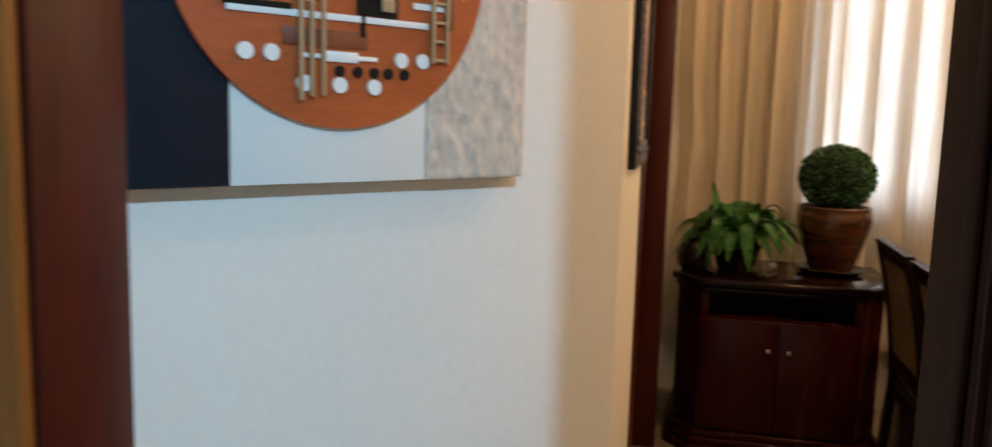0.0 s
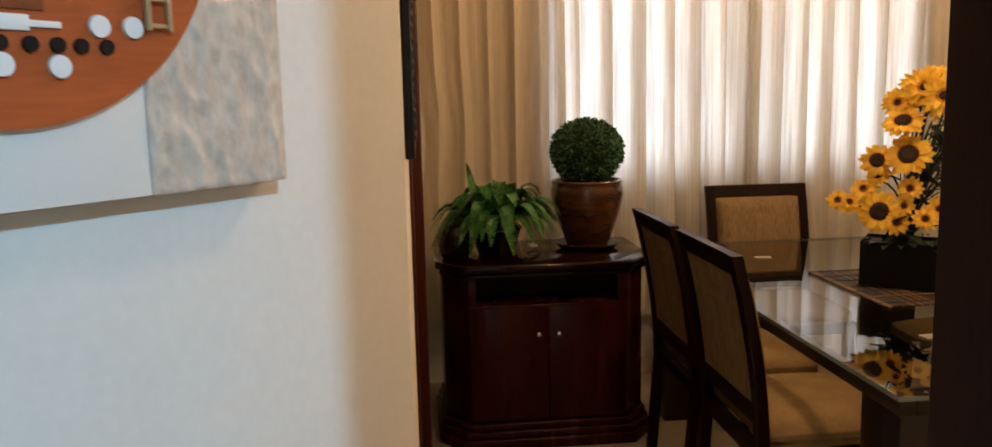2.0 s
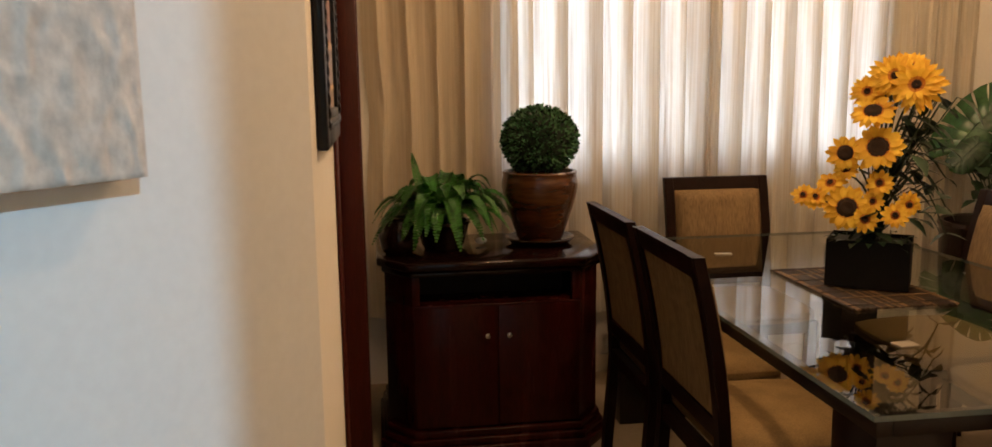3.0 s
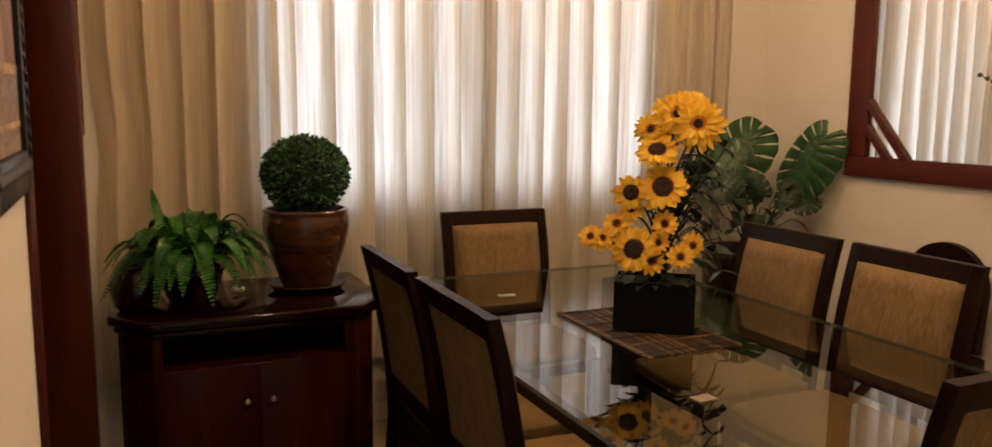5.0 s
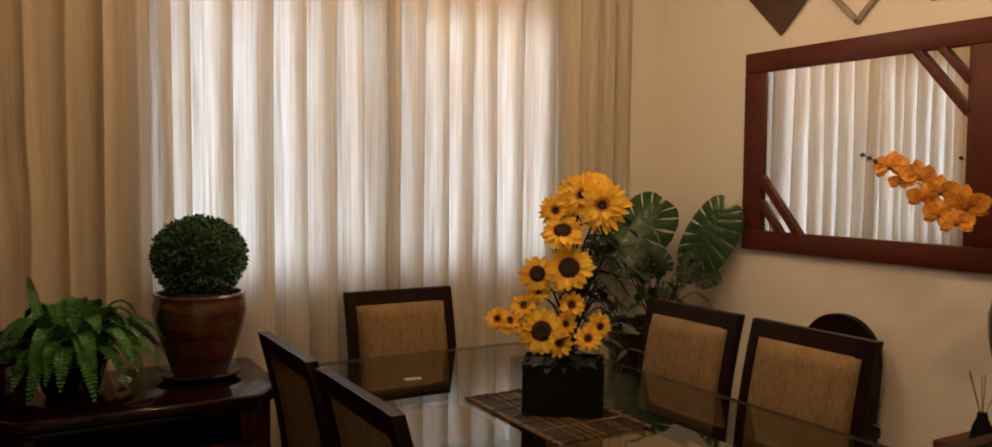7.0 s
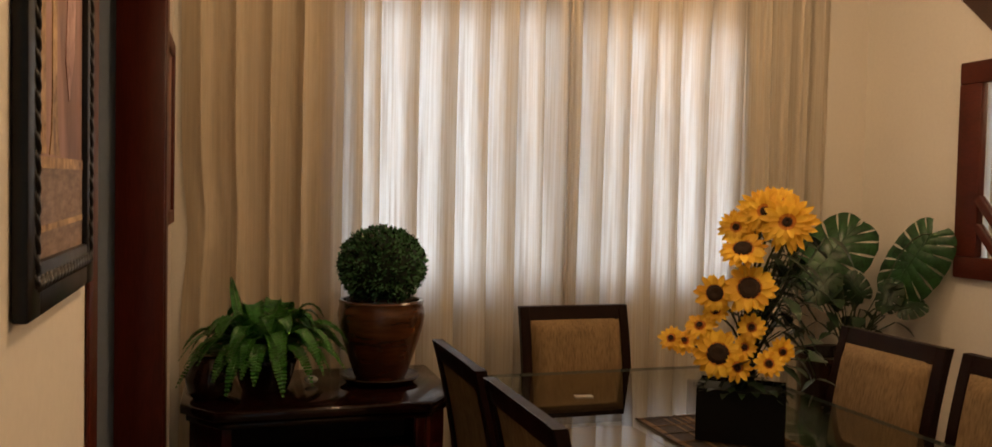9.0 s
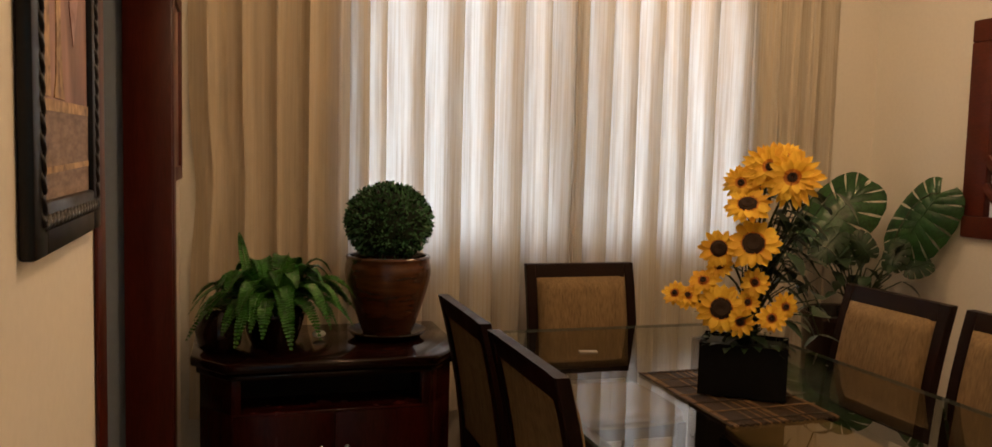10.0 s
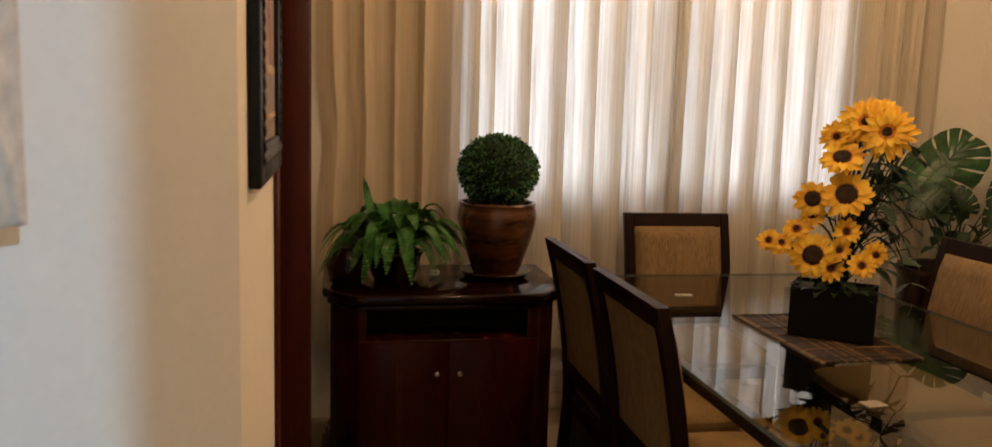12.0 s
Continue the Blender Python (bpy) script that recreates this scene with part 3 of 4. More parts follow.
def fern(x, y, z):
    rnd = random.Random(11)
    pot = thing("fern_pot", "small dark glazed plant pot on the cabinet", "pot", pose(x, y, z))
    part("pot_body", lathe([(0.075, 0.0), (0.085, 0.02), (0.100, 0.075), (0.108, 0.10), (0.114, 0.105), (0.112, 0.115), (0.10, 0.113), (0.098, 0.09)], 40), CLAYDARK, pot)
    part("soil", lathe([(0.10, 0.088), (0.06, 0.098), (0.01, 0.10)], 24), SOIL, pot)
    f = thing("fern", "bushy bright green fern with arching fronds over its pot", "plant", pose(x, y, z))
    for i in range(78):
        a = 2 * math.pi * i * 0.382 + rnd.uniform(-0.2, 0.2)
        tier = i % 4 if i % 4 < 3 else 1
        length = (0.16, 0.225, 0.265)[tier] * rnd.uniform(0.85, 1.12)
        rise = (0.27, 0.22, 0.17)[tier] * rnd.uniform(0.85, 1.1)
        droop = (0.14, 0.18, 0.20)[tier] * rnd.uniform(0.85, 1.15)
        b = Vector((0.035 * math.cos(a), 0.035 * math.sin(a), 0.095))
        if math.sin(a) > 0.3:
            length *= 0.8
        part("frond", frond(b, a, length, rise, droop, rnd.uniform(0.026, 0.034), rnd), FERN, f, smooth=None)
    part("frond", frond(Vector((-0.06, -0.02, 0.095)), 2.5, 0.07, 0.16, -0.13, 0.024, rnd), FERN, f, smooth=None)
    part("frond", frond(Vector((-0.02, 0.03, 0.095)), 0.6, 0.09, 0.14, -0.07, 0.022, rnd), FERN, f, smooth=None)
    return f


fern(0.20, 3.90, CZ)

# a second, squat dark pot half hidden under the fern, and a pale stone
t = thing("squat_vase", "squat dark glazed vase beside the fern", "vase", pose(0.02, 3.82, CZ))
part("vase_body", lathe([(0.05, 0.0), (0.07, 0.02), (0.078, 0.07), (0.06, 0.12), (0.045, 0.135), (0.05, 0.145), (0.04, 0.145)]), CLAYDARK, t)
bm = bmesh.new()
bmesh.ops.create_uvsphere(bm, u_segments=20, v_segments=12, radius=0.022)
for v in bm.verts:
    v.co = Vector((v.co.x * 1.1, v.co.y * 0.6, v.co.z * 0.62)) + Vector((0.36, 3.93, CZ + 0.0195))
solid("ornament_stone", bm, CANVAS, "pale rounded ornament stone on the cabinet", "ornament")


# ---- glass table ----
TX0, TX1, TY0, TY1, TZ = 0.905, 2.095, 1.995, 4.00, 0.765


def dining_table():
    t = thing("dining_table", "long dining table with clear glass top on dark wooden frame", "table", pose(1.5, 3.0, 0))
    hx, hy = (TX1 - TX0) / 2, (TY1 - TY0) / 2
    bm = B(-hx, hx, -hy, hy, TZ - 0.012, TZ)
    bm.normal_update()
    for f in bm.faces:
        f.material_index = 0 if f.normal.z > 0.5 else (1 if f.normal.z < -0.5 else 2)
    g = part("glass_top", bm, [GLASS, GLASS_LOWER, GLASS_EDGE], t, "clear glass table top", smooth=None)
    g.visible_shadow = False
    z0, z1 = TZ - 0.052, TZ - 0.0135
    part("apron", B(-hx + 0.012, -hx + 0.05, -hy + 0.012, hy - 0.012, z0, z1, bevel=0.003), TABLEWOOD, t)
    part("apron", B(-hx + 0.05, hx - 0.012, -hy + 0.012, -hy + 0.05, z0, z1, bevel=0.003), TABLEWOOD, t)
    for sx in (-1, 1):
        for sy in (-1, 1):
            x, y = sx * (hx - 0.105), sy * (hy - 0.105)
            part("leg", B(x - 0.085, x + 0.085, y - 0.085, y + 0.085, 0, z0, bevel=0.005), TABLEWOOD, t)
    return t


dining_table()


# ---- dining chairs: built facing +y, origin on the floor under the seat ----
def lean_bar(bm, x0, x1, ys, zs, depth):
    """An upright bar of given width that follows a bent side profile."""
    rows = []
    for y, z in zip(ys, zs):
        rows.append([bm.verts.new((x, yy, z)) for x, yy in ((x0, y - depth / 2), (x1, y - depth / 2), (x1, y + depth / 2), (x0, y + depth / 2))])
    for a, b in zip(rows, rows[1:]):
        for i in range(4):
            bm.faces.new((a[i], a[(i + 1) % 4], b[(i + 1) % 4], b[i]))
    bm.faces.new(rows[0][::-1])
    bm.faces.new(rows[-1])
    es = [e for e in bm.edges if abs(e.verts[0].co.z - e.verts[1].co.z) > 0.02 or e.is_boundary]
    bmesh.ops.bevel(bm, geom=es, offset=0.003, segments=1, affect="EDGES")
    return bm


def back_y(z):
    """Centre line of the chair back, seen from the side."""
    return -0.205 - 0.088 * max(0.0, (z - 0.42) / 0.58) ** 1.8 - 0.03 * max(0.0, (0.42 - z) / 0.42)


def dining_chair(m):
    t = thing("dining_chair", "dark wooden dining chair with brown ribbed fabric back and seat", "chair", m, "chairs round the table")
    w, top = 0.245, 1.003
    zs = [0, 0.2, 0.42, 0.5, 0.6, 0.7, 0.8, 0.9, top]
    for s in (-1, 1):
        a, b = (w - 0.042, w) if s > 0 else (-w, -w + 0.042)
        part("back_post", lean_bar(bmesh.new(), a, b, [back_y(z) for z in zs], zs, 0.034), CHAIRWOOD, t)
    for z0, z1, nm in ((top - 0.058, top, "top_rail"), (0.520, 0.572, "back_rail"), (0.41, 0.455, "seat_rail")):
        zz = [z0, (z0 + z1) / 2, z1]
        part(nm, lean_bar(bmesh.new(), -w + 0.042, w - 0.042, [back_y(z) for z in zz], zz, 0.030), CHAIRWOOD, t)
    # upholstered pad: fills the frame, swells out towards the sitter, flat at the rear
    bm = bmesh.new()
    nx, nz = 14, 16
    x1, z0, z1 = w - 0.043, 0.570, top - 0.055
    grids = []
    for side in (1, -1):
        g = []
        for j in range(nz + 1):
            v = j / nz
            r = []
            for i in range(nx + 1):
                u = 2 * i / nx - 1
                x, z = u * x1, z0 + (z1 - z0) * v
                edge = min(1.0, (1 - abs(u)) / 0.15) * min(1.0, v / 0.10) * min(1.0, (1 - v) / 0.10)
                swell = 0.030 * (1 - (1 - edge) ** 2.2) + 0.006 * math.cos(u * 1.4)
                r.append(bm.verts.new((x, back_y(z) + (0.013 + swell if side > 0 else -0.008), z)))
            g.append(r)
        grids.append(g)
    for g in grids:
        for j in range(nz):
            for i in range(nx):
                bm.faces.new((g[j][i], g[j][i + 1], g[j + 1][i + 1], g[j + 1][i]))
    f, b = grids
    rim = lambda g: g[0] + [r[-1] for r in g[1:]] + g[-1][-2::-1] + [r[0] for r in g[-2:0:-1]]
    fa, ba = rim(f), rim(b)
    for i in range(len(fa)):
        bm.faces.new((fa[i], fa[(i + 1) % len(fa)], ba[(i + 1) % len(fa)], ba[i]))
    part("backrest", bm, FABRIC, t, "brown ribbed fabric pad", smooth=50)
    # seat cushion with rounded front corners and a soft crown
    bm = B(-w + 0.004, w - 0.004, -0.185, 0.255, 0.455, 0.515)
    bmesh.ops.subdivide_edges(bm, edges=bm.edges[:], cuts=7, use_grid_fill=True)
    for v in bm.verts:
        u, q = v.co.x / w, (v.co.y - 0.035) / 0.22
        corner = max(abs(u), abs(q))
        v.co.x *= 1 - 0.05 * max(0.0, q) ** 3
        v.co.y -= 0.030 * max(0.0, q) * u * u
        if v.co.z > 0.48:
            v.co.z += 0.022 * (1 - u * u) * (1 - q * q) - 0.020 * max(0.0, corner - 0.88) / 0.12
    part("seat", bm, SEATFAB, t, "plain brown seat cushion", smooth="all")
    part("seat_frame", join_boxes([(-w + 0.008, w - 0.008, 0.205, 0.235, 0.405, 0.454), (-w + 0.008, -w + 0.036, -0.19, 0.205, 0.405, 0.454), (w - 0.036, w - 0.008, -0.19, 0.205, 0.405, 0.454)]), CHAIRWOOD, t)
    for s in (-1, 1):
        a, b = (w - 0.046, w - 0.004) if s > 0 else (-w + 0.004, -w + 0.046)
        part("front_leg", lean_bar(bmesh.new(), a, b, [0.215, 0.222], [0, 0.454], 0.040), CHAIRWOOD, t)
    return t


ch = dining_chair(pose(1.005, 3.25, 0, 0, 0, -90))
copy_thing(ch, pose(1.005, 2.69, 0, 0, 0, -90))
copy_thing(ch, pose(1.476, 3.905, 0, 0, 0, 180))
copy_thing(ch, pose(2.00, 3.265, 0, 0, 0, 90))
copy_thing(ch, pose(2.00, 2.715, 0, 0, 0, 90))
copy_thing(ch, pose(1.495, 2.07, 0, 0, 0, 0))


# ---- cane mat, planter box and sunflowers ----
def cane_mat():
    corner = [Vector((1.305, 3.27, 0)), Vector((1.295, 2.735, 0)), Vector((1.640, 2.745, 0))]
    o = corner[1]
    e1, e2 = corner[0] - o, corner[2] - o
    t = thing("cane_placemat", "brown woven cane table runner lying on the glass", "placemat", pose(o.x, o.y, TZ + 0.0005))
    rnd = random.Random(6)
    n = 40
    long_ = Vector((e1.x, e1.y, 0)).normalized()
    for i in range(n):
        c = e2 * ((i + 0.5) / n)
        l0, l1 = -0.006 + rnd.uniform(-0.005, 0.004), e1.length + rnd.uniform(-0.004, 0.007)
        part("cane", tube([c + long_ * l0 + Vector((0, 0, 0.0042)), c + long_ * l1 + Vector((0, 0, 0.0042))], rnd.uniform(0.0028, 0.0041), 6), (CANE, CANEDARK)[rnd.random() < 0.72], t)
    for k in range(7):
        c = e1 * ((k + 0.3) / 6.6)
        part("binding", tube([c + Vector((0, 0, 0.0098)), c + e2 + Vector((0, 0, 0.0098))], 0.0017, 5), CANE if k % 2 else CANEDARK, t)
    return t


cane_mat()
PX, PY, PR = 1.491, 2.980, -36.5
pb = thing("planter_box", "matt black square planter box on the cane runner", "planter", pose(PX, PY, TZ + 0.0128, 0, 0, PR))
bm = B(-0.122, 0.122, -0.062, 0.122, 0, 0.15)
bm.normal_update()
rim = [f for f in bm.faces if f.normal.z > 0.5]
bmesh.ops.inset_region(bm, faces=rim, thickness=0.009)
bmesh.ops.translate(bm, vec=(0, 0, -0.03), verts=rim[0].verts[:])
part("box_body", bm, BLACK, pb, smooth=None)
part("filling", B(-0.112, 0.112, -0.052, 0.112, 0.121, 0.140, bevel=0.006), SOIL, pb)


def petal(bm, root, d, up, l, w, curl, twist):
    """A pointed, channelled and curled petal, deeper orange at its root."""
    side = (d.cross(up).normalized() + up * twist).normalized()
    rows = []
    for s, ww, lift in ((0.0, 0.42, 0.0), (0.25, 0.80, 0.3), (0.55, 1.0, 0.75), (0.82, 0.72, 1.0), (1.0, 0.05, 0.92)):
        c = root + d * (l * s) + up * (curl * lift * l)
        edge = up * (0.20 * w * ww)
        rows.append([bm.verts.new(c - side * (w * ww / 2) + edge), bm.verts.new(c), bm.verts.new(c + side * (w * ww / 2) + edge)])
    for k, (a, b) in enumerate(zip(rows, rows[1:])):
        for i in range(2):
            bm.faces.new((a[i], a[i + 1], b[i + 1], b[i])).material_index = 1 if k == 0 else 0


def flower_head(parent, c, r, normal, rnd, eye=0.36):
    up = Vector(normal).normalized()
    a0 = up.orthogonal().normalized()
    b0 = up.cross(a0)
    bm = bmesh.new()
    if eye < 0.25:      # double head of many petals
        rings = ((21, 1.0, -0.14, 0.25), (19, 0.86, 0.05, 0.25), (15, 0.64, 0.26, 0.22))
    elif r > 0.05:      # large dark eye
        rings = ((16, 1.0, -0.10, 0.34), (14, 0.88, 0.10, 0.32))
    else:               # small head
        rings = ((13, 1.0, -0.05, 0.40), (11, 0.80, 0.20, 0.36))
    for ring, (n, k, curl, wide) in enumerate(rings):
        for i in range(n):
            a = 2 * math.pi * (i + 0.5 * ring) / n + rnd.uniform(-0.12, 0.12)
            d = (a0 * math.cos(a) + b0 * math.sin(a)).normalized()
            petal(bm, Vector(c) + d * (r * eye * 0.7) + up * (0.0045 * ring), d, up, r * (k - eye * 0.7) * rnd.uniform(0.86, 1.08), r * wide * rnd.uniform(0.85, 1.1), curl + rnd.uniform(-0.22, 0.12), rnd.uniform(-0.25, 0.25))
    head = part("flower_head", bm, [PETAL, PETAL_BASE], parent, "yellow-orange sunflower head", smooth="all")
    q = up.to_track_quat("Z", "Y").to_matrix().to_4x4()
    e = lathe([(r * eye, -0.004), (r * eye * 1.02, 0.003), (r * eye * 0.95, 0.008), (r * eye * 0.80, 0.011)], 20)
    bmesh.ops.transform(e, matrix=Matrix.Translation(c) @ q, verts=e.verts[:])
    part("eye_ring", e, EYE_RING if eye < 0.3 else EYE_BROWN, head)
    e = lathe([(r * eye * 0.74, 0.008), (r * eye * 0.66, 0.014), (r * eye * 0.4, 0.015), (r * eye * 0.1, 0.011)], 16)
    bmesh.ops.transform(e, matrix=Matrix.Translation(c) @ q, verts=e.verts[:])
    part("eye", e, EYE_BROWN, head)
    return head


def leaf_blade(bm, base, d, up, l, w, bend=0.2):
    d, up = Vector(d).normalized(), Vector(up)
    side = d.cross(up).normalized()
    up = side.cross(d).normalized()
    rows = []
    for s, ww in ((0, 0.08), (0.2, 0.7), (0.45, 1.0), (0.7, 0.72), (0.88, 0.36), (1.0, 0.03)):
        c = Vector(base) + d * (l * s) - up * (bend * l * s * s)
        rows.append([bm.verts.new(c - side * (w * ww / 2) + up * (0.12 * w * ww)), bm.verts.new(c), bm.verts.new(c + side * (w * ww / 2) + up * (0.12 * w * ww))])
    for a, b in zip(rows, rows[1:]):
        for i in range(2):
            bm.faces.new((a[i], a[i + 1], b[i + 1], b[i]))


def sunflowers():
    rnd = random.Random(21)
    t = thing("sunflower_arrangement", "tall artificial sunflower arrangement standing in the black planter", "flowers", pose(0, 0, 0))
    root = Vector((PX, PY + 0.02, TZ + 0.14))
    toward = Vector((-0.55, -0.82, 0.12))
    heads = [(1.531, 2.85, 1.409, 0.086, 0.22, 0), (1.502, 2.915, 1.437, 0.076, 0.22, 0.1), (1.567, 2.94, 1.459, 0.066, 0.22, 0.5),
             (1.450, 2.97, 1.390, 0.056, 0.24, 0.1), (1.443, 2.925, 1.330, 0.07, 0.38, 0.7), (1.454, 2.905, 1.223, 0.076, 0.42, 0),
             (1.388, 2.975, 1.203, 0.058, 0.42, 0), (1.403, 2.99, 1.149, 0.042, 0.3, 0.5), (1.469, 2.91, 1.113, 0.044, 0.27, 0.1),
             (1.392, 2.955, 1.034, 0.074, 0.42, 0), (1.367, 3.01, 1.103, 0.05, 0.26, 0.8), (1.292, 3.04, 1.065, 0.04, 0.26, 0.3),
             (1.461, 2.93, 1.054, 0.038, 0.28, 0), (1.431, 2.915, 1.003, 0.046, 0.28, 0), (1.504, 2.875, 1.017, 0.043, 0.28, 0),
             (1.553, 2.885, 1.048, 0.04, 0.27, -0.1), (1.326, 3.03, 1.057, 0.045, 0.26, 0.5)]
    for x, y, z, r, eye, tip in heads:
        c = Vector((x, y, z))
        n = toward + Vector((rnd.uniform(-0.25, 0.25), rnd.uniform(-0.2, 0.2), rnd.uniform(-0.10, 0.25) + tip))
        flower_head(t, c, r, n, rnd, eye)
        behind = c - n.normalized() * 0.02
        part("stem", tube(curve_pts(root, root + Vector((0.08, 0.06, (z - root.z) * 0.7)), behind, 7), 0.0035, 6), STEM, t)
    for i in range(46):
        s = rnd.random()
        z = TZ + 0.17 + 0.50 * s
        p = Vector((PX + rnd.uniform(-0.04, 0.16) + 0.07 * s, PY + rnd.uniform(-0.03, 0.10), z))
        if i < 14:
            p = Vector((PX + rnd.uniform(-0.08, 0.08), PY + rnd.uniform(-0.04, 0.06), TZ + rnd.uniform(0.18, 0.24)))
        a = rnd.uniform(0, 6.28)
        bm = bmesh.new()
        leaf_blade(bm, p, (math.cos(a), math.sin(a), rnd.uniform(-0.1, 0.7)), (0, 0, 1), rnd.uniform(0.06, 0.10), rnd.uniform(0.035, 0.06), rnd.uniform(0, 0.5))
        tube([root + Vector((rnd.uniform(-0.05, 0.05), rnd.uniform(-0.02, 0.05), -0.01)), (root + p) / 2 + Vector((0.02, 0.02, 0.04)), p], 0.002, 5, bm)
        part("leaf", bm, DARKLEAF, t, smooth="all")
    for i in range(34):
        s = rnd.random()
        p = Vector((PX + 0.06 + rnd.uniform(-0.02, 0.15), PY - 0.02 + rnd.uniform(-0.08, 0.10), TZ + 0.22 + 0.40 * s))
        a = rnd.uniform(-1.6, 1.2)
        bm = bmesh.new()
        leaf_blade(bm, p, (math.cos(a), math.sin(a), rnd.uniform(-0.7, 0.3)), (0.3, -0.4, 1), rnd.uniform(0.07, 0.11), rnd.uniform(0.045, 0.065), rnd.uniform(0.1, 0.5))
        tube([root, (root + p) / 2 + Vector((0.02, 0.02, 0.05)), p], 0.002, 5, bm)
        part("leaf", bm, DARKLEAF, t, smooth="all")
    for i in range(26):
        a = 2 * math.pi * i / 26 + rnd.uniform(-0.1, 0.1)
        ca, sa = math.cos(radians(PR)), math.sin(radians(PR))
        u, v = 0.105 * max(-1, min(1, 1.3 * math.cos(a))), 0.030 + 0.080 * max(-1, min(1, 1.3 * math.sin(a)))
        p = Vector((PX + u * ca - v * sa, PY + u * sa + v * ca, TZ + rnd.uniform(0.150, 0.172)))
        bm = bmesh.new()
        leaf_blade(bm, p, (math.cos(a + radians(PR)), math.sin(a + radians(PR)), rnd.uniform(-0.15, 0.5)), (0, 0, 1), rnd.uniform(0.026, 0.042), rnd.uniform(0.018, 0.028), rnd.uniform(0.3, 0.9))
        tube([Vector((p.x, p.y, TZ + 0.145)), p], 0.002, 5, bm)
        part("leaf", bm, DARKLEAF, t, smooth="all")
    # loose branch with oval leaves drooping to the planter's side
    for k in range(4):
        end = Vector((1.66 + 0.05 * k, 2.88 + 0.06 * k, 1.22 - 0.10 * k))
        pts = curve_pts(root, root + Vector((0.10, 0.0, 0.45)), end, 8)
        bm = tube(pts, 0.0025, 5)
        for i in range(3, 9):
            for sg in (-1, 1):
                d = Vector((0.6 * sg + rnd.uniform(-.3, .3), -0.4 * sg + rnd.uniform(-.3, .3), -0.5 + rnd.uniform(-.3, .5)))
                leaf_blade(bm, pts[i], d, (0, 0, 1), rnd.uniform(0.045, 0.07), 0.03, 0.2)
        part("branch", bm, DARKLEAF, t, smooth="all")
    return t


sunflowers()
bm = B(-0.032, 0.032, -0.016, 0.016, 0, 0.004, bevel=0.001)
ob = solid("card_tag", bm, DECOR_GREY, "small pale plastic card lying on the glass table", "card")
ob.matrix_world = pose(1.268, 3.594, TZ + 0.0003, 0, 0, -8)
bm = B(-0.028, 0.028, -0.020, 0.020, 0, 0.004, bevel=0.001)
ob = solid("card_tag", bm, DECOR_GREY, "small pale plastic card lying on the glass table", "card")
ob.matrix_world = pose(1.247, 2.413, TZ + 0.0003, 0, 0, 6)


# ---- monstera in the corner ----
def monstera_leaf(base, d, up, l, w, cuts, rnd, hang=0.25):
    """A broad heart-shaped blade with slits between the side ribs and a raised midrib."""
    d, up = Vector(d).normalized(), Vector(up)
    side = d.cross(up).normalized()
    up = side.cross(d).normalized()

    def place(s, x):
        return Vector(base) + d * (l * s) + side * x - up * (hang * l * max(0.0, s) ** 2) - up * (0.9 * x * x / w)

    bm = bmesh.new()
    tube([place(s, 0) + up * 0.002 for s in (0, 0.25, 0.5, 0.75, 0.97)], 0.0035, 5, bm, 0.4)

    def reach(a):
        """Outline of the heart, from the notch at the stalk (a = 0) round to the tip (a = 1): along, across."""
        th = math.pi * (0.06 + 0.94 * a)
        s = 0.42 - 0.58 * math.cos(th) - 0.06 * math.sin(2 * th)
        x = 0.5 * w * math.sin(th) ** 0.80
        return s, x

    n = cuts
    for sg in (-1, 1):
        for k in range(n):
            a0, a1 = k / n, (k + 1) / n
            r0, r1 = max(0.0, a0 * 0.86 - 0.02), max(0.0, a1 * 0.86 - 0.02)
            deep = 0.30 + 0.10 * rnd.random()
            rows = []
            for q in (0.0, 0.22, deep, 0.72, 0.90, 1.0):
                cut = 0.0 if q < deep + 0.001 else (0.09 if q < 0.8 else (0.075 if q < 0.95 else 0.035))
                row = []
                for f in (cut, 0.5, 1 - cut):
                    s_in = r0 + (r1 - r0) * f
                    s_out, x_out = reach(a0 + (a1 - a0) * f)
                    bulge = 1.0 - (0.025 if f != 0.5 and q > 0.95 else 0.0)
                    row.append(bm.verts.new(place(s_in + (s_out - s_in) * q, sg * x_out * q * bulge) + up * (0.010 * w / 0.3 * (1 if f == 0.5 else 0) * q * (1 - q) * 4)))
                rows.append(row)
            for p, r in zip(rows, rows[1:]):
                for i in range(2):
                    bm.faces.new((p[i], p[i + 1], r[i + 1], r[i]))
    return bm


